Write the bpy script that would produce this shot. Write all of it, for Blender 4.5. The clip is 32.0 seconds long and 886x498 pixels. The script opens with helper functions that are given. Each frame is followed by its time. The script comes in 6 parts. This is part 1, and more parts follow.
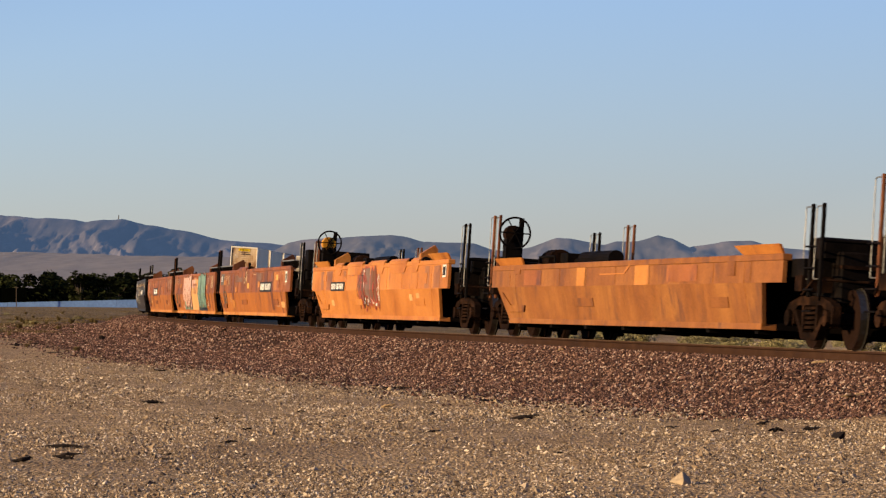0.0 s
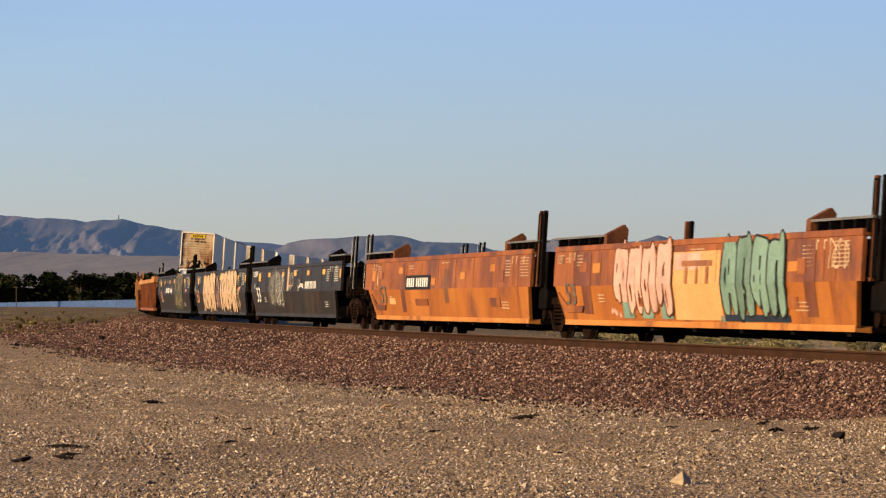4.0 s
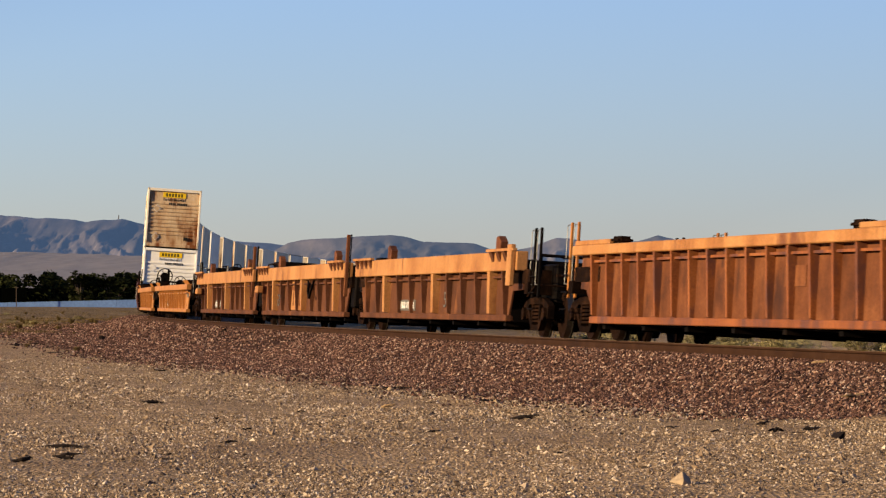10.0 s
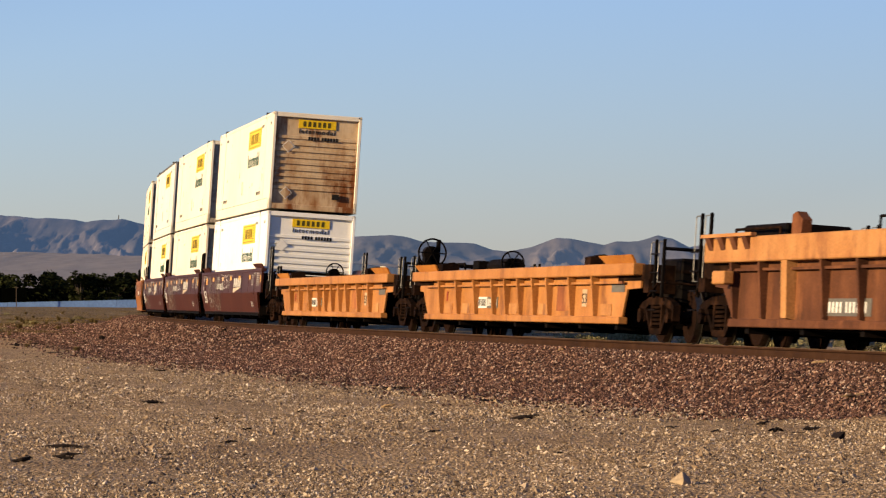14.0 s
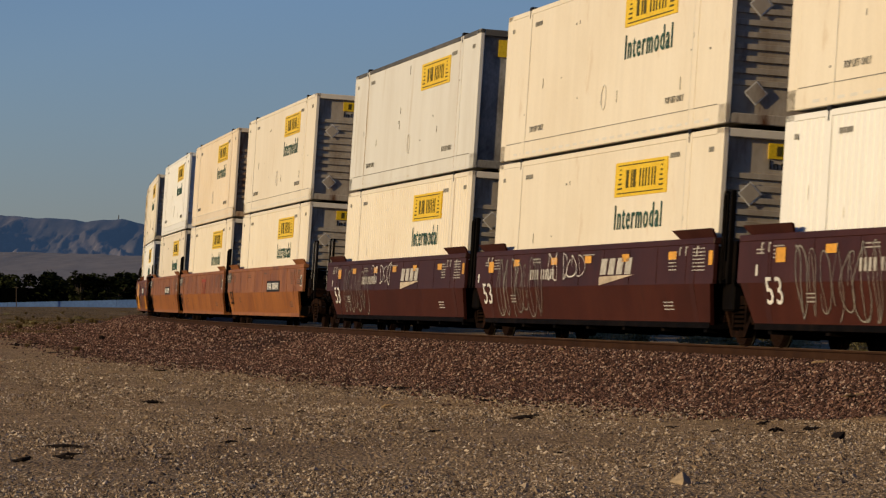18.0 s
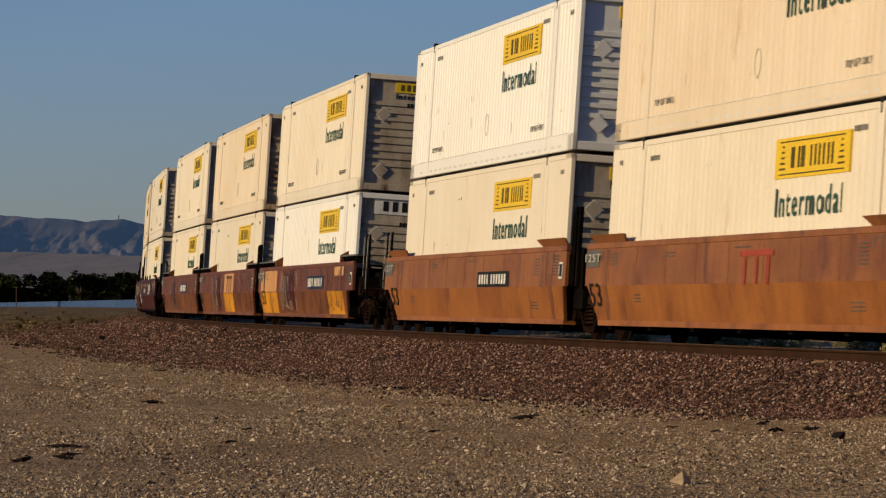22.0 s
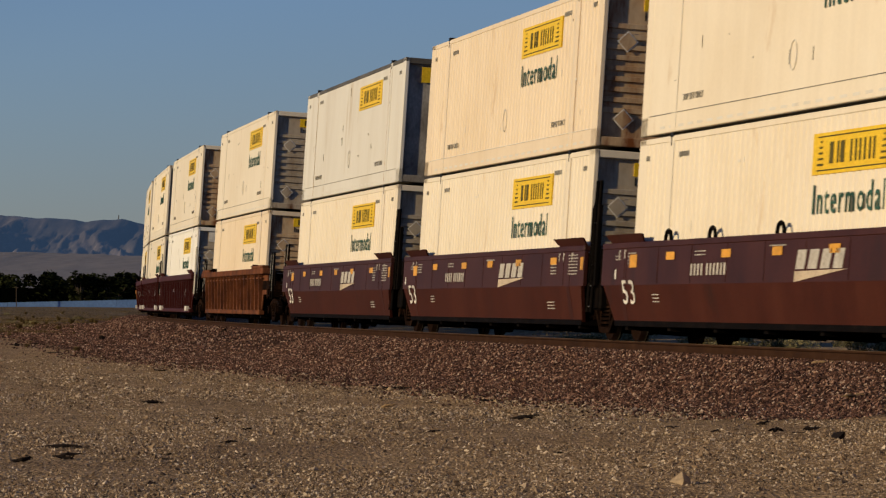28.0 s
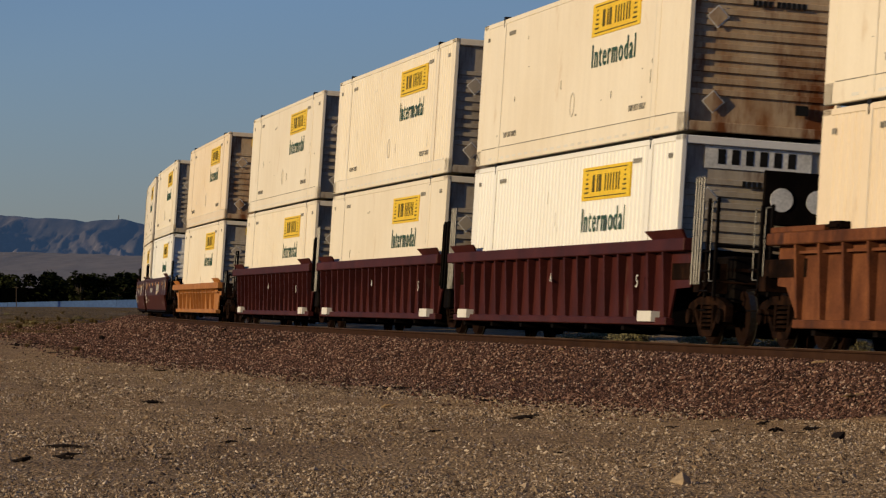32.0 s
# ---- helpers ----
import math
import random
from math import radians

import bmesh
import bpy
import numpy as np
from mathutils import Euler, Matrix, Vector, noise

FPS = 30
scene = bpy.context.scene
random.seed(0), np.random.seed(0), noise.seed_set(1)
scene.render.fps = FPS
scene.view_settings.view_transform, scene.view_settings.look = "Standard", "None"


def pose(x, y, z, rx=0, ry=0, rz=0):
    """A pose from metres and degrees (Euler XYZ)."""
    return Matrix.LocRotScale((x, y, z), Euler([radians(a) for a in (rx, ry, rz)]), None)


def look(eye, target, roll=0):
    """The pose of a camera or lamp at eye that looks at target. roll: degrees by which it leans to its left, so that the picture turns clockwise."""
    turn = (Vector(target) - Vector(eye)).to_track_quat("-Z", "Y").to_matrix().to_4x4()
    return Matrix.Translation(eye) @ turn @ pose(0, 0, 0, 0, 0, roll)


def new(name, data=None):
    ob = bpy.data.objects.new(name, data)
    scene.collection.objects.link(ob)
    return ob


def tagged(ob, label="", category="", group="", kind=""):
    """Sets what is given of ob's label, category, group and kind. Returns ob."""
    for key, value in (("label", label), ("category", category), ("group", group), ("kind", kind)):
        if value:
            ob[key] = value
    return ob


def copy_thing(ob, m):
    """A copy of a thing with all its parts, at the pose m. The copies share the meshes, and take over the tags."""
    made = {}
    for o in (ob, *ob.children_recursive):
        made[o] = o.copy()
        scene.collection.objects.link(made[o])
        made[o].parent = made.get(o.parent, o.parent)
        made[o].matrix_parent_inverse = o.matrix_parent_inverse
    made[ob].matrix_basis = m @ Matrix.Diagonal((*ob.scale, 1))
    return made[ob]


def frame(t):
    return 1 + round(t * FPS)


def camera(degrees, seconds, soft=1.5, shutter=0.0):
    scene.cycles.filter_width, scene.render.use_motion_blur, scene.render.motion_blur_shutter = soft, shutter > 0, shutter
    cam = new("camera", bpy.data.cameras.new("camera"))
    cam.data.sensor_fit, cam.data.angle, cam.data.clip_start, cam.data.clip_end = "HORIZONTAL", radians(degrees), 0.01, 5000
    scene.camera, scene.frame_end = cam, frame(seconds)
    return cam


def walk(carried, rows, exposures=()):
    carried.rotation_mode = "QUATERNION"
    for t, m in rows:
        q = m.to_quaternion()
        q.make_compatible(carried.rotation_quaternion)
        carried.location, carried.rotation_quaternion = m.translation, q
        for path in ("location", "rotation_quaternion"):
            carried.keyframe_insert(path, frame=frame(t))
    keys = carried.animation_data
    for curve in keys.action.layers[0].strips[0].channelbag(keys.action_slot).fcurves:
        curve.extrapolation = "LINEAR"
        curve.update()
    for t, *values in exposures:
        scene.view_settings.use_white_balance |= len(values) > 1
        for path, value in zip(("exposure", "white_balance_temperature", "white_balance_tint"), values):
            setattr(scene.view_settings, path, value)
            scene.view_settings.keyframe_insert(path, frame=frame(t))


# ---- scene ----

# ================= camera =================
cam = camera(13.862, 32.0, 1.25, 0.15)
EYE = Vector((0.0, 0.0, 0.656))
CAM = look(EYE, EYE + Vector((0.0, 1.0, math.tan(0.01525))), 0.24)
walk(cam, [(0.0, CAM), (32.0, CAM)],
     exposures=[(0.0, 1.05, 6550, 8), (14.0, 1.05, 6550, 8), (14.6, 0.98, 6500, 7), (16.4, 0.30, 6200, 5), (17.5, 0.0, 6050, 4), (19.0, -0.03, 6050, 4), (32.0, -0.03, 6050, 4)])

# ================= light =================
SUN_AZ, SUN_EL = radians(24.0), radians(15.0)      # from the left of the view, slightly behind it
TO_SUN = Vector((-math.cos(SUN_AZ) * math.cos(SUN_EL), -math.sin(SUN_AZ) * math.cos(SUN_EL), math.sin(SUN_EL)))
world = bpy.data.worlds.new("sky")
scene.world = world
world.use_nodes = True
wn = world.node_tree.nodes
sky = wn.new("ShaderNodeTexSky")
sky.sky_type, sky.sun_disc = "NISHITA", False
sky.sun_elevation, sky.sun_rotation = SUN_EL, math.atan2(TO_SUN.x, TO_SUN.y)
sky.air_density, sky.dust_density, sky.ozone_density = 1.0, 0.1, 3.0
wn["Background"].inputs["Strength"].default_value = 0.072
tint = wn.new("ShaderNodeMix")
tint.data_type, tint.blend_type = "RGBA", "MULTIPLY"
tint.inputs["Factor"].default_value, tint.inputs[7].default_value = 1.0, (0.80, 0.81, 1.13, 1)
world.node_tree.links.new(sky.outputs[0], tint.inputs[6])
# the haze low over the desert dims the sky, most of all away from the sun
way = wn.new("ShaderNodeTexCoord")
rise = wn.new("ShaderNodeVectorMath")
rise.operation = "DOT_PRODUCT"
rise.inputs[1].default_value = (-0.30, 0.0, 1.0)
world.node_tree.links.new(way.outputs["Generated"], rise.inputs[0])
haze = wn.new("ShaderNodeValToRGB")
haze.color_ramp.elements[0].position, haze.color_ramp.elements[1].position = -0.02, 0.10
haze.color_ramp.elements[0].color, haze.color_ramp.elements[1].color = (0.76, 0.755, 0.77, 1), (1.0, 1.0, 1.0, 1)
world.node_tree.links.new(rise.outputs["Value"], haze.inputs["Fac"])
dim = wn.new("ShaderNodeMix")
dim.data_type, dim.blend_type = "RGBA", "MULTIPLY"
dim.inputs["Factor"].default_value = 1.0
world.node_tree.links.new(tint.outputs[2], dim.inputs[6])
world.node_tree.links.new(haze.outputs["Color"], dim.inputs[7])
world.node_tree.links.new(dim.outputs[2], wn["Background"].inputs["Color"])
sun = new("sun", bpy.data.lights.new("sun", "SUN"))
sun.data.energy, sun.data.angle, sun.data.color = 5.0, radians(0.6), (1.0, 0.74, 0.42)
sun.matrix_world = look(TO_SUN * 50, (0, 0, 0))


# ================= materials =================
def material(name, base, dark=None, light=None, rough=0.6, metal=0.0, scale=1.2, fine=25.0, bump=0.15,
             stretch=(1, 1, 1), rust=None, rust_at=0.62, spots=False, coat=0.0, world_space=False, island=False, grain=0.7, still=False, streak=0.0, shine=None):
    """Painted, rusted or mineral surface: broad patches, fine grain, optional rust and per-piece variation."""
    m = bpy.data.materials.new(name)
    m.use_nodes = True
    n, l = m.node_tree.nodes, m.node_tree.links
    b = n["Principled BSDF"]
    b.inputs["Roughness"].default_value, b.inputs["Metallic"].default_value = rough, metal
    b.inputs["Coat Weight"].default_value = coat
    b.inputs["Specular IOR Level"].default_value = shine if shine is not None else 0.12 if rough < 0.5 else 0.0 if rough == 1.0 else 0.06
    dark = dark or tuple(c * 0.62 for c in base)
    light = light or tuple(min(1, c * 1.25) for c in base)
    tc = n.new("ShaderNodeTexCoord")
    mp = n.new("ShaderNodeMapping")
    mp.inputs["Scale"].default_value = stretch
    if world_space:
        geo = n.new("ShaderNodeNewGeometry")
        l.new(geo.outputs["Position"], mp.inputs["Vector"])
    else:
        l.new(tc.outputs["Object"], mp.inputs["Vector"])
    if not world_space and not still:
        oi = n.new("ShaderNodeObjectInfo")
        mu = n.new("ShaderNodeMath")
        mu.operation = "MULTIPLY"
        mu.inputs[1].default_value = 83.0
        l.new(oi.outputs["Random"], mu.inputs[0])
        l.new(mu.outputs[0], mp.inputs["Location"])
    big, small = n.new("ShaderNodeTexNoise"), n.new("ShaderNodeTexNoise")
    big.inputs["Scale"].default_value, big.inputs["Detail"].default_value, big.inputs["Roughness"].default_value = scale, 8.0, 0.62
    small.inputs["Scale"].default_value, small.inputs["Detail"].default_value = fine, 4.0
    l.new(mp.outputs[0], big.inputs["Vector"]), l.new(mp.outputs[0], small.inputs["Vector"])
    r = n.new("ShaderNodeValToRGB")
    r.color_ramp.elements[0].position, r.color_ramp.elements[1].position = 0.3, 0.72
    r.color_ramp.elements[0].color, r.color_ramp.elements[1].color = (*dark, 1), (*light, 1)
    mid = r.color_ramp.elements.new(0.5)
    mid.color = (*base, 1)
    l.new(big.outputs["Fac"], r.inputs["Fac"])
    col = r.outputs["Color"]

    def blend(fac, a, c, how="MIX"):
        x = n.new("ShaderNodeMix")
        x.data_type, x.blend_type = "RGBA", how
        if isinstance(fac, float):
            x.inputs["Factor"].default_value = fac
        else:
            l.new(fac, x.inputs["Factor"])
        l.new(a, x.inputs[6])
        if isinstance(c, tuple):
            x.inputs[7].default_value = (*c, 1)
        else:
            l.new(c, x.inputs[7])
        return x.outputs[2]
    g = n.new("ShaderNodeValToRGB")
    g.color_ramp.elements[0].position, g.color_ramp.elements[1].position = 0.32, 0.68
    g.color_ramp.elements[0].color, g.color_ramp.elements[1].color = (0.72, 0.72, 0.72, 1), (1.15, 1.15, 1.15, 1)
    l.new(small.outputs["Fac"], g.inputs["Fac"])
    col = blend(grain, col, g.outputs["Color"], "MULTIPLY")
    if streak:
        # runs of dirt and faded paint down the plate
        sm, sn, sr = n.new("ShaderNodeMapping"), n.new("ShaderNodeTexNoise"), n.new("ShaderNodeValToRGB")
        sm.inputs["Scale"].default_value = (3.2, 3.2, 0.22)
        sn.inputs["Scale"].default_value, sn.inputs["Detail"].default_value, sn.inputs["Roughness"].default_value = 1.0, 7.0, 0.7
        sr.color_ramp.elements[0].position, sr.color_ramp.elements[1].position = 0.36, 0.60
        sr.color_ramp.elements[0].color, sr.color_ramp.elements[1].color = (0.52, 0.50, 0.50, 1), (1.06, 1.06, 1.06, 1)
        l.new(mp.outputs[0], sm.inputs["Vector"]), l.new(sm.outputs[0], sn.inputs["Vector"]), l.new(sn.outputs["Fac"], sr.inputs["Fac"])
        col = blend(streak, col, sr.outputs["Color"], "MULTIPLY")
    if rust:
        rn = n.new("ShaderNodeTexNoise")
        rm = n.new("ShaderNodeMapping")
        rm.inputs["Scale"].default_value = (1.0, 1.0, 0.5)
        l.new(mp.outputs[0], rm.inputs["Vector"]), l.new(rm.outputs[0], rn.inputs["Vector"])
        rn.inputs["Scale"].default_value, rn.inputs["Detail"].default_value, rn.inputs["Roughness"].default_value = 1.3, 10.0, 0.66
        rr = n.new("ShaderNodeValToRGB")
        rr.color_ramp.elements[0].position, rr.color_ramp.elements[1].position = rust_at - 0.07, rust_at + 0.05
        l.new(rn.outputs["Fac"], rr.inputs["Fac"])
        col = blend(rr.outputs["Color"], col, rust)
    if island:
        geo2 = n.new("ShaderNodeNewGeometry")
        ir = n.new("ShaderNodeValToRGB")
        for i, (p, c) in enumerate(island):
            e = ir.color_ramp.elements[i] if i < 2 else ir.color_ramp.elements.new(p)
            e.position, e.color = p, (*c, 1)
        l.new(geo2.outputs["Random Per Island"], ir.inputs["Fac"])
        col = blend(0.85, col, ir.outputs["Color"])
    l.new(col, b.inputs["Base Color"])
    if bump:
        bp = n.new("ShaderNodeBump")
        bp.inputs["Strength"].default_value, bp.inputs["Distance"].default_value = bump, 0.02
        l.new(small.outputs["Fac"], bp.inputs["Height"]), l.new(bp.outputs[0], b.inputs["Normal"])
    return m


M = {
    # lower-side paints: their extra brightness stands for light thrown up by the ground
    "lowside": material("ground_lit_orange_paint", (0.270, 0.088, 0.017), (0.190, 0.058, 0.015), (0.325, 0.118, 0.025), 0.48, 0, 0.5, 30, 0.1, rust=(0.130, 0.044, 0.020), rust_at=0.62, streak=0.35),
    "faint": material("faded_stencil_paint", (0.225, 0.21, 0.18), rough=0.5, bump=0.02),
    "orange": material("faded_orange_paint", (0.345, 0.126, 0.030), (0.245, 0.080, 0.020), (0.41, 0.166, 0.046), 0.5, 0, 0.6, 30, 0.08, rust=(0.150, 0.058, 0.030), rust_at=0.66, streak=0.22),
    "orange_b": material("weathered_orange_paint", (0.205, 0.066, 0.022), (0.118, 0.042, 0.020), (0.265, 0.094, 0.030), 0.5, 0, 0.7, 30, 0.12, rust=(0.088, 0.036, 0.026), rust_at=0.56, streak=0.5),
    "orange_c": material("worn_orange_brown_paint", (0.215, 0.083, 0.030), (0.140, 0.050, 0.022), (0.262, 0.104, 0.036), 0.48, 0, 0.6, 30, 0.1, rust=(0.085, 0.034, 0.022), rust_at=0.63, streak=0.35),
    "peach": material("chalky_orange_chord_paint", (0.325, 0.150, 0.054), (0.225, 0.088, 0.030), (0.38, 0.19, 0.074), 0.6, 0, 0.8, 30, 0.12, rust=(0.130, 0.050, 0.024), rust_at=0.62, streak=0.3),
    "rustpanel": material("rust_brown_panel_steel", (0.085, 0.033, 0.017), (0.046, 0.020, 0.012), (0.125, 0.050, 0.023), 0.75, 0, 1.0, 30, 0.15, rust=(0.165, 0.064, 0.027), rust_at=0.65, streak=0.5),
    "amber": material("amber_yellow_paint", (0.315, 0.132, 0.038), (0.225, 0.088, 0.024), (0.37, 0.165, 0.054), 0.5, 0, 0.7, 30, 0.1, rust=(0.125, 0.048, 0.020), rust_at=0.63, streak=0.35),
    "guide": material("bright_orange_guide_paint", (0.345, 0.135, 0.03), (0.255, 0.09, 0.0225), (0.39, 0.165, 0.045), 0.5, 0, 0.8, 30, 0.1, rust=(0.15, 0.0525, 0.0188), rust_at=0.62),
    "dull": material("faded_grey_patch_paint", (0.135, 0.082, 0.066), (0.105, 0.052, 0.034), (0.155, 0.112, 0.098), 0.6, 0, 1.2, 30, 0.1, rust=(0.110, 0.042, 0.020), rust_at=0.54, streak=0.4),
    "brown_c": material("grimy_red_brown_paint", (0.120, 0.040, 0.020), (0.066, 0.025, 0.016), (0.170, 0.060, 0.028), 0.48, 0, 1.1, 30, 0.1, rust=(0.215, 0.090, 0.042), rust_at=0.66, streak=0.6),
    "low_c": material("ground_lit_dirty_orange_paint", (0.250, 0.090, 0.023), (0.165, 0.056, 0.018), (0.305, 0.115, 0.028), 0.45, 0, 0.6, 30, 0.1, rust=(0.125, 0.045, 0.020), rust_at=0.62, streak=0.35),
    "peach_spray": material("peach_stencil_paint", (0.45, 0.21, 0.12), rough=0.55, bump=0.03),
    "panel": material("clean_peach_panel_paint", (0.435, 0.225, 0.09), (0.375, 0.18, 0.0675), (0.48, 0.2625, 0.12), 0.5, 0, 0.6, 30, 0.06, rust=(0.27, 0.1125, 0.045), rust_at=0.68),
    "patch": material("fresh_yellow_orange_paint", (0.45, 0.195, 0.0165), rough=0.5, bump=0.05, rust=(0.225, 0.0825, 0.0188), rust_at=0.6),
    "rusty": material("rusty_brown_steel", (0.115, 0.041, 0.018), (0.056, 0.021, 0.012), (0.180, 0.068, 0.028), 0.75, 0, 1.0, 30, 0.15, rust=(0.040, 0.017, 0.012), rust_at=0.60, streak=0.45),
    "dark": material("charcoal_grey_paint", (0.0205, 0.0170, 0.0156), (0.0125, 0.0102, 0.0094), (0.0285, 0.0235, 0.0210), 0.45, 0, 0.8, 30, 0.05, rust=(0.040, 0.023, 0.015), rust_at=0.62, streak=0.45, shine=0.08),
    "brown": material("mineral_brown_paint", (0.042, 0.0135, 0.0104), (0.030, 0.0100, 0.0085), (0.054, 0.0185, 0.0140), 0.45, 0, 0.6, 30, 0.05, rust=(0.024, 0.0105, 0.0085), rust_at=0.66, streak=0.25, shine=0.08),
    "brown_low": material("ground_lit_red_brown_paint", (0.046, 0.0125, 0.0078), (0.034, 0.0098, 0.0065), (0.058, 0.017, 0.010), 0.45, 0, 0.6, 30, 0.05, rust=(0.026, 0.0105, 0.008), rust_at=0.66, streak=0.25, shine=0.06),
    "orange_y": material("dull_brown_orange_paint", (0.200, 0.074, 0.022), (0.135, 0.048, 0.018), (0.255, 0.105, 0.030), 0.55, 0, 0.7, 30, 0.12, rust=(0.105, 0.042, 0.022), rust_at=0.60, streak=0.4),
    "red_rust": material("rust_red_patch_paint", (0.225, 0.075, 0.030), rough=0.6, bump=0.08, rust=(0.30, 0.125, 0.04), rust_at=0.55, streak=0.4),
    "pale_print": material("worn_pale_stencil_paint", (0.38, 0.355, 0.32), (0.26, 0.24, 0.21), (0.45, 0.42, 0.38), 0.55, bump=0.03, scale=6.0),
    "low_d": material("ground_lit_grimy_orange_paint", (0.150, 0.052, 0.017), (0.080, 0.030, 0.013), (0.215, 0.078, 0.022), 0.48, 0, 0.8, 30, 0.1, rust=(0.062, 0.025, 0.014), rust_at=0.58, streak=0.5),
    "endwhite": material("clean_white_end_wall", (0.66, 0.64, 0.60), (0.60, 0.57, 0.52), (0.68, 0.66, 0.63), 0.5, 0, 0.9, 18, 0.03, rust=(0.42, 0.33, 0.25), rust_at=0.70, still=True, grain=0.1),
    "maroon": material("dark_maroon_paint", (0.045, 0.0109, 0.0094), (0.027, 0.0083, 0.0075), (0.0638, 0.0165, 0.0135), 0.5, 0, 0.9, 30, 0.1, rust=(0.0825, 0.045, 0.0338), rust_at=0.72),
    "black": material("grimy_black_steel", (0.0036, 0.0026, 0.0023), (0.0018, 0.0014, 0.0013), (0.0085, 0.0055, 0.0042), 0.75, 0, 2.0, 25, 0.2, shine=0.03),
    # truck and wheel colours are darkened to hold the deep shade under the cars
    "truck": material("shade_dark_rusty_cast_steel", (0.0085, 0.0042, 0.0027), (0.0026, 0.0017, 0.0013), (0.030, 0.0135, 0.0072), 0.9, 0, 3.0, 25, 0.3, shine=0.02),
    "wheel": material("shade_dark_worn_wheel_steel", (0.010, 0.0048, 0.0032), rough=0.75, bump=0.1, shine=0.02),
    "tread": material("polished_wheel_tread", (0.10, 0.085, 0.07), rough=0.36, metal=0.9, bump=0.02),
    "rail": material("brown_rusted_rail", (0.027, 0.012, 0.0067), (0.018, 0.0083, 0.0053), (0.039, 0.0188, 0.0105), 0.8, 0, 1.5, 30, 0.15, world_space=True),
    "railhead": material("worn_railhead_steel", (0.12, 0.075, 0.0488), rough=0.5, metal=0.5, bump=0.03, world_space=True),
    "tie": material("creosoted_timber", (0.015, 0.0105, 0.0083), rough=0.9, bump=0.4, world_space=True),
    "galv": material("galvanised_grating", (0.15, 0.1425, 0.135), rough=0.5, metal=0.5, bump=0.1),
    "white": material("white_stencil_paint", (0.585, 0.5625, 0.525), rough=0.55, bump=0.03),
    "cream_spray": material("cream_spray_paint", (0.375, 0.255, 0.1575), (0.345, 0.2325, 0.1425), (0.405, 0.285, 0.1875), 0.5, bump=0.03),
    "pink_spray": material("pale_pink_spray_paint", (0.405, 0.24, 0.195), rough=0.5, bump=0.03),
    "teal_spray": material("teal_green_spray_paint", (0.12, 0.1875, 0.1537), rough=0.5, bump=0.03),
    "green_spray": material("dark_olive_spray_paint", (0.036, 0.0375, 0.0225), rough=0.5, bump=0.03),
    "red_spray": material("brick_red_spray_paint", (0.24, 0.045, 0.0263), rough=0.5, bump=0.03),
    "ink": material("black_stencil_paint", (0.015, 0.0135, 0.012), rough=0.5, bump=0.03),
    "navy": material("navy_plate_paint", (0.014, 0.020, 0.034), rough=0.45, bump=0.03),
    "yellow_mark": material("reflective_yellow_sheet", (0.5625, 0.27, 0.0225), rough=0.35, bump=0.02),
    "cream": material("cream_white_container_paint", (0.65, 0.575, 0.46), (0.615, 0.535, 0.415), (0.67, 0.605, 0.50), 0.42, 0, 0.35, 18, 0.03, rust=(0.50, 0.39, 0.27), rust_at=0.70, grain=0.1, still=True, streak=0.10),
    "cream_b": material("warm_cream_container_paint", (0.625, 0.52, 0.39), (0.59, 0.48, 0.345), (0.65, 0.55, 0.425), 0.45, 0, 0.35, 18, 0.03, rust=(0.45, 0.33, 0.21), rust_at=0.69, grain=0.1, still=True, streak=0.12),
    "whitec": material("clean_white_container_paint", (0.70, 0.675, 0.63), (0.675, 0.645, 0.595), (0.715, 0.69, 0.655), 0.34, 0, 0.35, 18, 0.03, rust=(0.55, 0.48, 0.39), rust_at=0.74, grain=0.1, still=True, streak=0.08),
    "greyc": material("dull_grey_white_panel", (0.57, 0.5437, 0.495), (0.51, 0.4725, 0.4125), (0.6, 0.5775, 0.5325), 0.4, 0, 0.6, 12, 0.03, stretch=(1.2, 1, 0.3), rust=(0.435, 0.3675, 0.2775), rust_at=0.66, grain=0.1),
    # soil and rust, plus a darker tone painted in for the end's shade
    "endc": material("soiled_end_wall_with_shade", (0.37, 0.31, 0.235), (0.20, 0.14, 0.09), (0.45, 0.39, 0.31), 0.6, 0, 1.3, 18, 0.05, stretch=(1, 1, 0.5), rust=(0.10, 0.045, 0.022), rust_at=0.60, still=True, grain=0.2, streak=0.4),
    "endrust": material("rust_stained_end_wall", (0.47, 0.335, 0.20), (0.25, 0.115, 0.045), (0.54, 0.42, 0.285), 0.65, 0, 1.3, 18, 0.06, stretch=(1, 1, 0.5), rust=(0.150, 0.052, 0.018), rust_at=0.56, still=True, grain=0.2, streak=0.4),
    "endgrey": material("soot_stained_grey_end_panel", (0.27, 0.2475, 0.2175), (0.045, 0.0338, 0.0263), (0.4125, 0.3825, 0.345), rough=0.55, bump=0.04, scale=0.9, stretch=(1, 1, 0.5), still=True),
    "topdark": material("dark_top_rail_paint", (0.09, 0.0825, 0.075), rough=0.5, bump=0.05),
    "sign": material("yellow_sign_paint", (0.6375, 0.42, 0.015), (0.615, 0.39, 0.015), (0.645, 0.45, 0.0225), 0.45, bump=0.02),
    "signink": material("dark_olive_sign_ink", (0.075, 0.06, 0.015), rough=0.5, bump=0.02),
    "letter": material("dark_green_lettering", (0.035, 0.082, 0.062), rough=0.5, bump=0.02),
    "gold": material("dull_gold_paint", (0.435, 0.3525, 0.2625), rough=0.5, bump=0.03),
    "stick": material("dark_weathered_wood", (0.0135, 0.0097, 0.0083), rough=0.9, bump=0.4, fine=40),
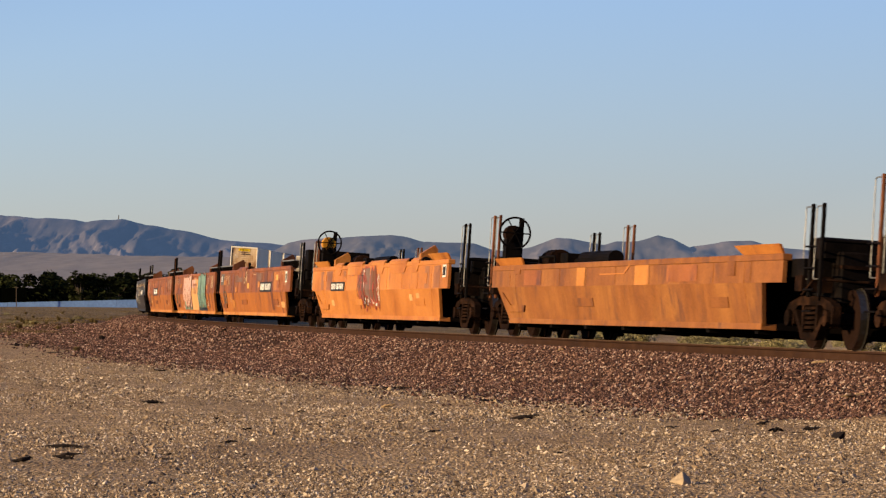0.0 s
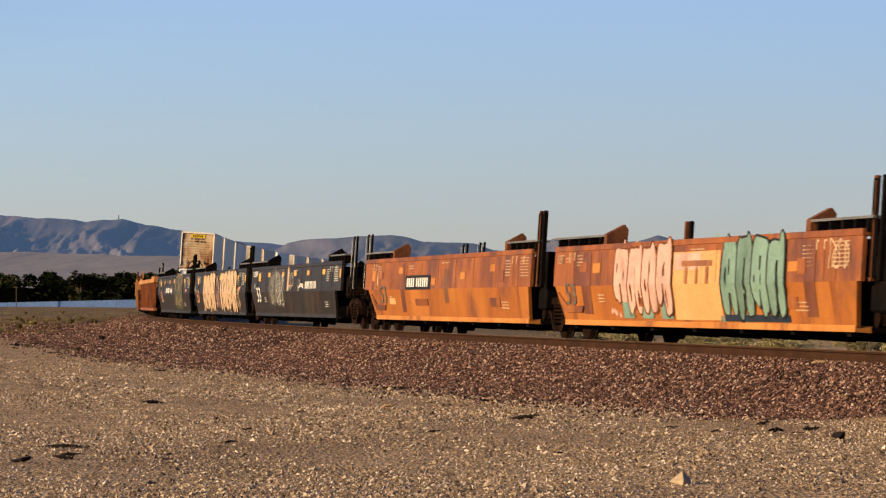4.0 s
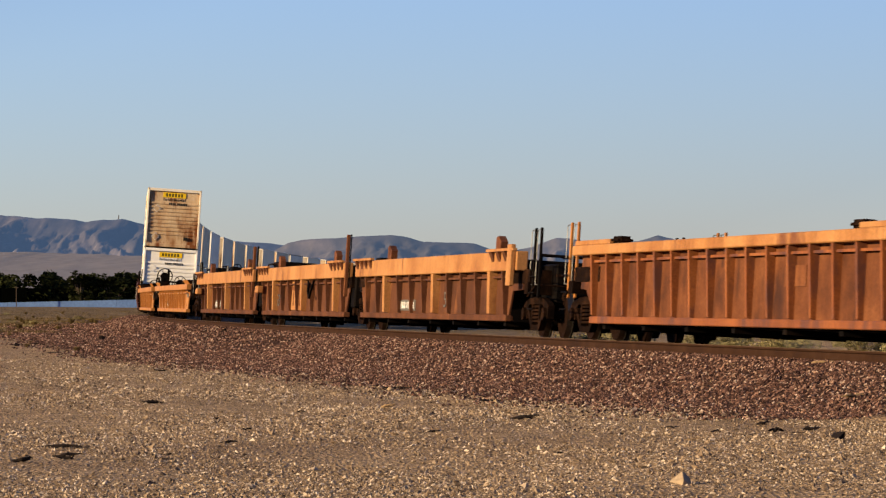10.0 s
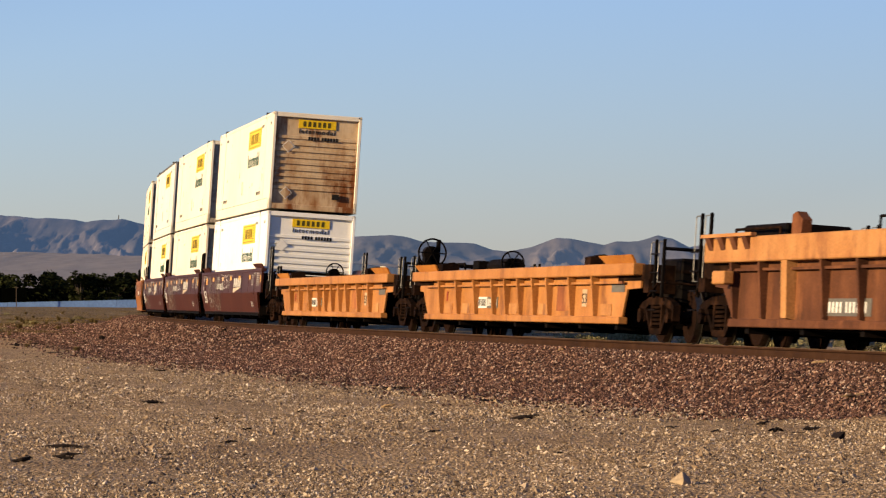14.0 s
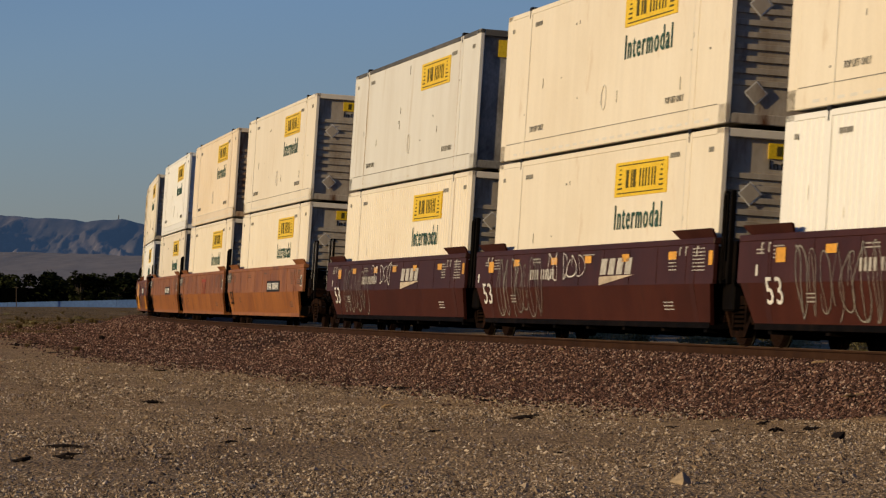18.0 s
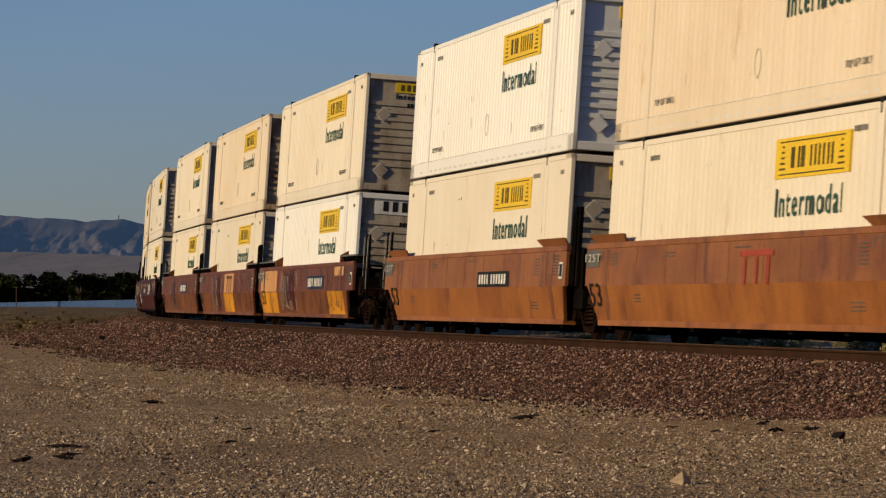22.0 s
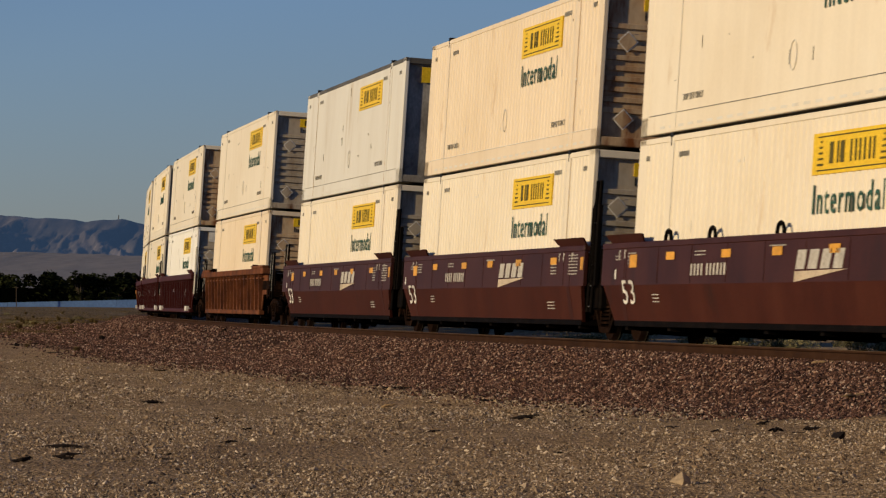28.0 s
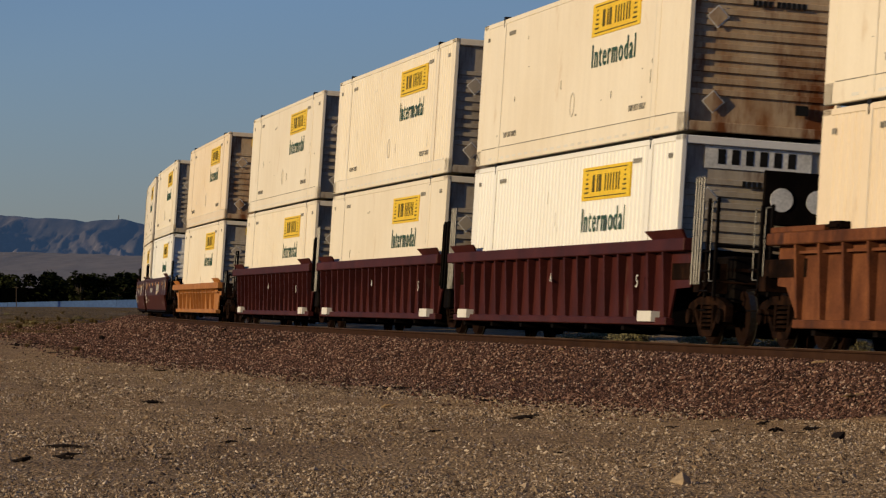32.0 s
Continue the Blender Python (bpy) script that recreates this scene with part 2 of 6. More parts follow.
    "palewood": material("split_pale_wood", (0.27, 0.18, 0.0975), rough=0.85, bump=0.4, fine=40),
    "rock": material("tan_sandstone", (0.315, 0.2325, 0.15), rough=0.9, bump=0.4, fine=30),
    # the blue of its shaded face is put into the concrete colour
    "barrier": material("shade_blue_concrete", (0.0975, 0.165, 0.3375), (0.0825, 0.1425, 0.3), (0.12, 0.195, 0.36), 0.5, scale=0.3, fine=4, bump=0.05, world_space=True),
    "fence": material("shade_black_mesh", (0.0008, 0.0010, 0.0008), rough=1.0, bump=0),
    "bark": material("grey_brown_bark", (0.06, 0.045, 0.0338), rough=0.9, bump=0.4),
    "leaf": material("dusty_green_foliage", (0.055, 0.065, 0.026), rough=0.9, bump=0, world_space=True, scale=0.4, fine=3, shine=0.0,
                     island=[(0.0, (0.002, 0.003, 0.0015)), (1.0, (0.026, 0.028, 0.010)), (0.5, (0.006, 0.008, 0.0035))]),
    "shrub": material("olive_yellow_desert_shrub", (0.225, 0.18, 0.075), rough=0.9, bump=0, world_space=True,
                      island=[(0.0, (0.075, 0.0675, 0.03)), (1.0, (0.3, 0.255, 0.135)), (0.5, (0.165, 0.1425, 0.0675))]),
    "grass": material("dry_straw_grass", (0.20, 0.135, 0.060), rough=0.9, bump=0, world_space=True, shine=0.0,
                      island=[(0.0, (0.016, 0.013, 0.007)), (1.0, (0.160, 0.110, 0.048)), (0.5, (0.060, 0.044, 0.020))]),
    "ballast": material("purple_brown_crushed_rock", (0.15, 0.082, 0.066), rough=0.85, bump=0.2, world_space=True, scale=0.5, fine=30,
                        island=[(0.0, (0.006, 0.004, 0.0035)), (1.0, (0.43, 0.33, 0.26)), (0.40, (0.034, 0.017, 0.013)), (0.74, (0.128, 0.066, 0.047)), (0.93, (0.29, 0.180, 0.132))]),
    "pebble": material("tan_grey_gravel", (0.255, 0.195, 0.142), rough=0.85, bump=0.2, world_space=True, scale=0.5, fine=30,
                       island=[(0.0, (0.035, 0.023, 0.016)), (1.0, (0.56, 0.46, 0.355)), (0.35, (0.165, 0.110, 0.066)), (0.70, (0.300, 0.220, 0.146)), (0.90, (0.47, 0.375, 0.275))]),
}


def ground_material():
    """Sandy gravel lot; the crushed-rock skirt of the track is told by the mask stored on the sheet."""
    m = bpy.data.materials.new("sandy_gravel_ground")
    m.use_nodes = True
    n, l = m.node_tree.nodes, m.node_tree.links
    b = n["Principled BSDF"]
    b.inputs["Roughness"].default_value, b.inputs["Specular IOR Level"].default_value = 0.95, 0.1
    geo, at = n.new("ShaderNodeNewGeometry"), n.new("ShaderNodeAttribute")
    at.attribute_name = "skirt"

    def ramp(fac, *stops):
        r = n.new("ShaderNodeValToRGB")
        for i, (p, c) in enumerate(stops):
            e = r.color_ramp.elements[i] if i < 2 else r.color_ramp.elements.new(p)
            e.position, e.color = p, (*c, 1)
        l.new(fac, r.inputs["Fac"])
        return r.outputs["Color"]

    def noise_at(scale, detail=5.0, rough=0.6):
        x = n.new("ShaderNodeTexNoise")
        x.inputs["Scale"].default_value, x.inputs["Detail"].default_value, x.inputs["Roughness"].default_value = scale, detail, rough
        l.new(geo.outputs["Position"], x.inputs["Vector"])
        return x.outputs["Fac"]

    def mix(fac, a, c, how="MIX"):
        x = n.new("ShaderNodeMix")
        x.data_type, x.blend_type = "RGBA", how
        if isinstance(fac, float):
            x.inputs["Factor"].default_value = fac
        else:
            l.new(fac, x.inputs["Factor"])
        l.new(a, x.inputs[6]), l.new(c, x.inputs[7])
        return x.outputs[2]
    vo = n.new("ShaderNodeTexVoronoi")
    vo.inputs["Scale"].default_value = 24.0
    l.new(geo.outputs["Position"], vo.inputs["Vector"])
    sep = n.new("ShaderNodeSeparateColor")
    l.new(vo.outputs["Color"], sep.inputs[0])
    sand = ramp(noise_at(0.35, 7.0, 0.68), (0.30, (0.212, 0.140, 0.078)), (0.72, (0.360, 0.256, 0.146)), (0.5, (0.292, 0.202, 0.113)))
    clods = ramp(noise_at(3.2, 8.0, 0.75), (0.34, (0.55, 0.52, 0.5)), (0.66, (1.25, 1.25, 1.25)))
    sand = mix(0.8, sand, clods, "MULTIPLY")
    grit = ramp(sep.outputs[0], (0.0, (0.5, 0.48, 0.46)), (1.0, (1.7, 1.7, 1.75)), (0.5, (0.95, 0.93, 0.9)))
    sand = mix(0.8, sand, grit, "MULTIPLY")
    past = n.new("ShaderNodeAttribute")
    past.attribute_name = "litter"
    straw = ramp(noise_at(0.9, 8.0, 0.72), (0.34, (0.045, 0.034, 0.018)), (0.66, (0.215, 0.150, 0.078)), (0.5, (0.105, 0.074, 0.038)))
    sand = mix(past.outputs["Fac"], sand, straw)
    # crushed-rock base, darkened to hold the shade between the stones
    rock = ramp(sep.outputs[1], (0.0, (0.015, 0.009, 0.0075)), (1.0, (0.15, 0.09, 0.0675)), (0.5, (0.054, 0.03, 0.0232)))
    wob = n.new("ShaderNodeMath")
    wob.operation = "MULTIPLY_ADD"
    wob.inputs[1].default_value, wob.inputs[2].default_value = 2.0, -1.0
    l.new(noise_at(1.3, 8.0, 0.7), wob.inputs[0])
    add = n.new("ShaderNodeMath")
    l.new(at.outputs["Fac"], add.inputs[0]), l.new(wob.outputs[0], add.inputs[1])
    fac = ramp(add.outputs[0], (0.30, (0, 0, 0)), (0.78, (1, 1, 1)))
    l.new(mix(fac, sand, rock), b.inputs["Base Color"])
    bp = n.new("ShaderNodeBump")
    bp.inputs["Strength"].default_value, bp.inputs["Distance"].default_value = 0.9, 0.04
    l.new(vo.outputs["Distance"], bp.inputs["Height"]), l.new(bp.outputs[0], b.inputs["Normal"])
    return m


def mountain_material(name, shade_tone, sunlit_tone, air, scale=0.02):
    """Bare rock, its shaded slopes and sunlit ridges painted as dark and pale tones; far off, so a little glow stands
    for the haze.
    """
    mean = tuple(0.8 * a + 0.2 * b for a, b in zip(shade_tone, sunlit_tone))
    m = material(name, mean, shade_tone, sunlit_tone, 0.95, 0, scale, 0.12, 0, world_space=True, stretch=(1.0, 0.22, 0.5))
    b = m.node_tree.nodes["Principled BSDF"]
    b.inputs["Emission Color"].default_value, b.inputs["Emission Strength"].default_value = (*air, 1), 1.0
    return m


# ================= mesh helpers =================
def part(name, bm, mat, parent=None, label="", at=None):
    """Links a bmesh (or a mesh) as one object under a thing or a part."""
    if isinstance(bm, bmesh.types.BMesh):
        bmesh.ops.recalc_face_normals(bm, faces=bm.faces)
        me = bpy.data.meshes.new(name)
        bm.to_mesh(me)
        bm.free()
        me.materials.append(M[mat] if isinstance(mat, str) else mat)
    else:
        me = bm
    ob = new(name, me)
    if parent:
        ob.parent = parent
    if at:
        ob.matrix_basis = at
    if label:
        ob["label"] = label
    return ob


def box(bm, x0, x1, y0, y1, z0, z1):
    v = [bm.verts.new((x, y, z)) for x in (x0, x1) for y in (y0, y1) for z in (z0, z1)]
    for f in ((0, 1, 3, 2), (4, 6, 7, 5), (0, 4, 5, 1), (2, 3, 7, 6), (0, 2, 6, 4), (1, 5, 7, 3)):
        bm.faces.new([v[i] for i in f])
    return bm


def boxes(*dims):
    bm = bmesh.new()
    for d in dims:
        box(bm, *d)
    return bm


def prism(bm, pts, a, b, axis="y"):
    """Extrudes a plane outline from a to b along an axis."""
    def p(u, v, w):
        return {"y": (u, w, v), "x": (w, u, v), "z": (u, v, w)}[axis]
    A, B = [bm.verts.new(p(u, v, a)) for u, v in pts], [bm.verts.new(p(u, v, b)) for u, v in pts]
    bm.faces.new(A), bm.faces.new(B[::-1])
    for i in range(len(pts)):
        j = (i + 1) % len(pts)
        bm.faces.new((A[i], A[j], B[j], B[i]))
    return bm


def bevelled(bm, w, seg=1):
    bmesh.ops.bevel(bm, geom=bm.edges[:], offset=w, segments=seg, affect="EDGES", clamp_overlap=True)
    return bm


def cyl(bm, p, q, r, n=10):
    p, q = Vector(p), Vector(q)
    z = (q - p).normalized()
    x = z.orthogonal().normalized()
    y = z.cross(x)
    ring = [[bm.verts.new(e + (x * math.cos(a) + y * math.sin(a)) * r) for a in (2 * math.pi * i / n for i in range(n))] for e in (p, q)]
    bm.faces.new(ring[0][::-1]), bm.faces.new(ring[1])
    for i in range(n):
        j = (i + 1) % n
        bm.faces.new((ring[0][i], ring[0][j], ring[1][j], ring[1][i]))
    return bm


def pipe(bm, pts, r, n=6):
    for p, q in zip(pts, pts[1:]):
        cyl(bm, p, q, r, n)
    return bm


def torus(bm, c, R, r, axis="x", n=20, k=6):
    rows = []
    for i in range(n):
        a = 2 * math.pi * i / n
        row = []
        for j in range(k):
            b = 2 * math.pi * j / k
            u, v, w = (R + r * math.cos(b)) * math.cos(a), (R + r * math.cos(b)) * math.sin(a), r * math.sin(b)
            d = {"x": (w, u, v), "y": (u, w, v), "z": (u, v, w)}[axis]
            row.append(bm.verts.new((c[0] + d[0], c[1] + d[1], c[2] + d[2])))
        rows.append(row)
    for i in range(n):
        for j in range(k):
            bm.faces.new((rows[i][j], rows[(i + 1) % n][j], rows[(i + 1) % n][(j + 1) % k], rows[i][(j + 1) % k]))
    return bm


def coil(bm, c, R, r, tall, turns, n=9):
    """A spring: a square wire wound upwards."""
    last = None
    for i in range(turns * n + 1):
        a = 2 * math.pi * i / n
        z = c[2] + tall * i / (turns * n)
        ring = [bm.verts.new((c[0] + (R + d) * math.cos(a), c[1] + (R + d) * math.sin(a), z + e)) for d, e in ((-r, -r), (r, -r), (r, r), (-r, r))]
        if last:
            for k in range(4):
                bm.faces.new((last[k], last[(k + 1) % 4], ring[(k + 1) % 4], ring[k]))
        else:
            bm.faces.new(ring)
        last = ring
    bm.faces.new(last[::-1])
    return bm


def lettering(text, size, width=0.0):
    """The built-in font as a flat mesh in the plane x (along), z (up), thickened along y, centred."""
    cu = bpy.data.curves.new("lettering", "FONT")
    cu.body, cu.size, cu.align_x, cu.align_y, cu.extrude, cu.resolution_u = text, size, "CENTER", "CENTER", 0.004, 2
    cu.space_character = 1.22 if text == "Intermodal" else 1.08
    ob = bpy.data.objects.new("lettering", cu)
    me = bpy.data.meshes.new_from_object(ob)
    bpy.data.objects.remove(ob)
    me.transform(pose(0, 0, 0, 90))
    xs = [v.co.x for v in me.vertices]
    if width:
        me.transform(Matrix.Diagonal((width / (max(xs) - min(xs)), 1, 1, 1)))
    return me


LETTERS = {}


def words(text, size, mat, parent, m, name="lettering", label=""):
    key = (text, size, mat)
    if key not in LETTERS:
        LETTERS[key] = lettering(text, size, {0.60: 3.1, 0.20: 1.05, 0.15: 1.15}.get(size, 0.0))
        LETTERS[key].materials.append(M[mat])
    return part(name, LETTERS[key], mat, parent, label, m)

# ================= the track's line =================
KNOTS = (-800, -400, -200, -100, -50, 0, 50, 100, 200)
BENDS = (0.00046, 0.00046, 0.00054, 0.00064, 0.00119, 0.00068, 0.0009, 0.00095, 0.00095)
ALONG = np.arange(-1000, 800.5, 0.5)
TURN = np.concatenate([[0], np.cumsum(np.interp(ALONG[:-1] + 0.25, KNOTS, BENDS) * 0.5)])
ZERO = int(np.argmin(abs(ALONG)))
TURN += -1.4101 - TURN[ZERO]
LINE_X = np.concatenate([[0], np.cumsum(np.cos((TURN[1:] + TURN[:-1]) / 2) * 0.5)])
LINE_Y = np.concatenate([[0], np.cumsum(np.sin((TURN[1:] + TURN[:-1]) / 2) * 0.5)])
LINE_X += -4.6097 - LINE_X[ZERO]
LINE_Y += 110.0 - LINE_Y[ZERO]
BANK = 0.0613


def on_track(s):
    """The pose of something that rides the rails, s metres along the line."""
    x, y, a = (float(np.interp(s, ALONG, c)) for c in (LINE_X, LINE_Y, TURN))
    return Matrix.Translation((x, y, 0)) @ Matrix.Rotation(a, 4, "Z") @ Matrix.Rotation(-BANK, 4, "X")


def ridden(t):
    """How far the train's reference point has come at t seconds."""
    d = t - 16.0
    return 31.2657 + 17.6916 * d + 0.003062 * d * d + 0.0004555 * d ** 3


def sweep(name, section, mat, s0, s1, step, parent=None):
    """A profile (y, z) carried along the line."""
    ss = np.arange(s0, s1 + 0.01, step)
    n, verts, faces = len(section), [], []
    for s in ss:
        m = on_track(s)
        verts += [m @ Vector((0, y, z)) for y, z in section]
    for i in range(len(ss) - 1):
        for j in range(n):
            k = (j + 1) % n
            faces.append((i * n + j, i * n + k, (i + 1) * n + k, (i + 1) * n + j))
    me = bpy.data.meshes.new(name)
    me.from_pydata(verts, [], faces)
    me.materials.append(M[mat])
    return part(name, me, mat, parent)


GROUND_Z = -0.60


def lateral(x, y):
    """Distance from the line, positive on the outer side of the curve, and the place along it."""
    sel = slice(0, len(ALONG), 8)
    px, py, pa = LINE_X[sel], LINE_Y[sel], TURN[sel]
    x, y = np.asarray(x, float).ravel(), np.asarray(y, float).ravel()
    lat, along = np.empty(len(x)), np.empty(len(x))
    for i in range(0, len(x), 4000):
        dx, dy = x[i:i + 4000, None] - px, y[i:i + 4000, None] - py
        k = np.argmin(dx * dx + dy * dy, 1)
        r = np.arange(len(k))
        lat[i:i + 4000] = np.sin(pa[k]) * dx[r, k] - np.cos(pa[k]) * dy[r, k]
        along[i:i + 4000] = ALONG[sel][k]
    return lat, along


def height(x, y):
    """The lot's height: the raised bed of the track, low swells elsewhere."""
    lat, along = lateral(x, y)
    x, y = np.asarray(x, float).ravel(), np.asarray(y, float).ravel()
    a = abs(lat)
    bed = -0.20 + np.clip(lat, -1.9, 1.9) * BANK
    swell = 0.05 * np.sin(x * 0.31 + y * 0.07) * np.sin(y * 0.13 + 1.0) + 0.03 * np.sin(x * 0.9 + 2) * np.sin(y * 0.37)
    low = GROUND_Z + swell * np.clip((a - 4) / 6, 0.15, 1)
    low = low + np.clip((y - 300) / 90, 0, 1) * 0.8 * np.clip((-x - 20) / 10, 0, 1)
    f = np.clip((a - 1.9) / 2.1, 0, 1)
    f = f * f * (3 - 2 * f) * 0.5 + f * 0.5
    return bed * (1 - f) + low * f, lat, along


def build_ground():
    xs = np.unique(np.concatenate([-np.geomspace(26, 3500, 34)[::-1], np.arange(-26, 18, 0.3), np.geomspace(18, 3500, 36)]))
    ys = np.unique(np.concatenate([-np.geomspace(15, 1500, 18)[::-1], np.arange(-15, 120, 0.9), np.arange(120, 460, 3.0), np.geomspace(460, 4700, 34)]))
    X, Y = np.meshgrid(xs, ys)
    z, lat, along = height(X, Y)
    nx = len(xs)
    idx = np.arange(len(ys) * nx).reshape(len(ys), nx)
    faces = np.stack([idx[:-1, :-1], idx[:-1, 1:], idx[1:, 1:], idx[1:, :-1]], -1).reshape(-1, 4)
    me = bpy.data.meshes.new("ground")
    me.from_pydata(np.stack([X.ravel(), Y.ravel(), z], 1).tolist(), [], faces.tolist())
    me.polygons.foreach_set("use_smooth", np.ones(len(faces), bool))
    edge = np.interp(Y.ravel(), (20, 38, 60, 80), (3.4, 3.6, 6.4, 7.2))
    edge = np.where(lat < 0, 4.5, edge)
    at = me.attributes.new("skirt", "FLOAT", "POINT")
    at.data.foreach_set("value", np.clip(1.0 - (abs(lat) - edge + 1.2) / 2.4, 0, 1))
    litter = me.attributes.new("litter", "FLOAT", "POINT")
    litter.data.foreach_set("value", np.clip((Y.ravel() - 105) / 70, 0, 0.9) * np.clip((1200 - Y.ravel()) / 500, 0, 1))
    me.materials.append(ground_material())
    return tagged(new("ground", me), "sandy tan gravel lot with a crushed-rock skirt beside the rails", "ground", kind="structure")


def scatter(name, places, sizes, mat, label, category, seed):
    """Many broken stones as one mesh of loose pieces, each an uneven eight-sided lump."""
    rng = np.random.default_rng(seed)
    n = len(places)
    base = np.array([(1, 0, 0), (0, 1, 0), (-1, 0, 0), (0, -1, 0), (0, 0, 1), (0, 0, -1)], float)
    tri = np.array([(0, 1, 4), (1, 2, 4), (2, 3, 4), (3, 0, 4), (1, 0, 5), (2, 1, 5), (3, 2, 5), (0, 3, 5)])
    v = base[None] * rng.uniform(0.55, 1.25, (n, 6, 1)) + rng.normal(0, 0.22, (n, 6, 3))
    a = rng.uniform(0, 2 * np.pi, n)
    c, s = np.cos(a)[:, None], np.sin(a)[:, None]
    x, y = v[:, :, 0] * c - v[:, :, 1] * s, v[:, :, 0] * s + v[:, :, 1] * c
    v = np.stack([x, y, v[:, :, 2] * 0.75], -1) * sizes[:, None, None]
    v += np.asarray(places)[:, None, :]
    f = tri[None] + (np.arange(n) * 6)[:, None, None]
    me = bpy.data.meshes.new(name)
    me.from_pydata(v.reshape(-1, 3).tolist(), [], f.reshape(-1, 3).tolist())
    me.materials.append(M[mat])
    return tagged(new(name, me), label, category, kind="stuff")


def build_stones():
    rng = np.random.default_rng(7)
    # crushed rock on the shoulder of the bed
    n = 165000
    s = rng.choice([0, 1], n, p=[0.3, 0.7]) * rng.uniform(22, 70, n)
    s = np.where(s == 0, 24 - 134 * rng.beta(1.0, 1.5, n), s)
    width = np.interp(s, (-60, 20, 45, 70), (6.6, 6.0, 4.8, 3.7))
    lat = 0.86 + np.abs(rng.beta(1.0, 1.25, n)) * width
    stray = rng.random(n) < 0.10
    lat = np.where(stray, 0.86 + width * rng.uniform(0.75, 1.0, n) + np.abs(rng.normal(0, 0.9, n)), lat)
    x, y, a = (np.interp(s, ALONG, c) for c in (LINE_X, LINE_Y, TURN))
    px, py = x + np.sin(a) * lat, y - np.cos(a) * lat
    z, _, _ = height(px, py)
    size = rng.uniform(0.014, 0.035, n) * np.interp(s, (-110, 0, 40), (2.0, 1.35, 1.0))
    scatter("ballast", np.stack([px, py, z + size * 0.3], 1), size, "ballast", "purple-brown crushed rock ballast heaped along the rails", "gravel", 3)
    # gravel of the lot
    n = 135000
    py = 22 + 66 * rng.beta(1.0, 1.6, n)
    px = rng.uniform(-0.13, 0.13, n) * py
    z, lat, _ = height(px, py)
    keep = lat > np.interp(py, (20, 38, 60, 80), (3.2, 3.4, 4.6, 5.4)) + np.where(rng.random(n) < 0.25, rng.uniform(-1.6, 0.2, n), rng.uniform(-0.5, 0.8, n))
    keep &= (np.sin(px * 1.9 + py * 0.8) + np.sin(px * 0.7 - py * 0.45 + 1) + rng.normal(0, 0.9, n)) > -0.7
    px, py, z = px[keep], py[keep], z[keep]
    size = rng.gamma(2.2, 0.0026, len(px)) * np.interp(py, (22, 60), (0.95, 1.5)) + 0.004
    # a pale strip of washed grit at the foot of the bed
    k = 7000
    qy = rng.uniform(34, 62, k)
    at = np.interp(qy, LINE_Y[::-1], np.arange(len(LINE_Y))[::-1]).astype(int)
    off = rng.normal(5.2, 0.35, k) + 0.5 * np.sin(qy * 0.6)
    qx = LINE_X[at] + np.sin(TURN[at]) * off
    keep = np.sin(qy * 0.9) + rng.normal(0, 0.6, k) > 0.1
    qx, qy = qx[keep], qy[keep]
    px, py = np.concatenate([px, qx]), np.concatenate([py, qy])
    z = np.concatenate([z, height(qx, qy)[0]])
    size = np.concatenate([size, rng.uniform(0.006, 0.016, len(qx))])
    scatter("gravel", np.stack([px, py, z + size * 0.3], 1), size, "pebble", "loose tan and grey gravel scattered on sandy ground", "gravel", 5)


def build_track():
    track = tagged(new("railway_track"), "rusty brown steel rails curving away over wooden sleepers", "railway track", kind="structure")
    for side in (-0.755, 0.755):
        sec = [(-0.07, -0.19), (0.07, -0.19), (0.07, -0.17), (0.012, -0.15), (0.012, -0.05), (0.037, -0.035), (0.037, -0.012),
               (-0.037, -0.012), (-0.037, -0.035), (-0.012, -0.05), (-0.012, -0.15), (-0.07, -0.17)]
        sweep("rail", [(side + y, z) for y, z in sec], "rail", -900, 500, 4.0, track)
        sweep("railhead", [(side + y, z) for y, z in ((-0.034, -0.012), (0.034, -0.012), (0.028, -0.002), (-0.028, -0.002))], "railhead", -900, 500, 4.0, track)
    bm = bmesh.new()
    for i in range(-200, 150):
        q = bmesh.new()
        m = on_track(i * 0.53)
        v = [m @ Vector((x, y, z)) for x in (-0.11, 0.11) for y in (-1.25, 1.25) for z in (-0.38, -0.192)]
        w = [bm.verts.new(p) for p in v]
        for f in ((0, 1, 3, 2), (4, 6, 7, 5), (0, 4, 5, 1), (2, 3, 7, 6), (0, 2, 6, 4), (1, 5, 7, 3)):
            bm.faces.new([w[k] for k in f])
        q.free()
    part("sleepers", bm, "tie", track)["kind"] = "stuff"


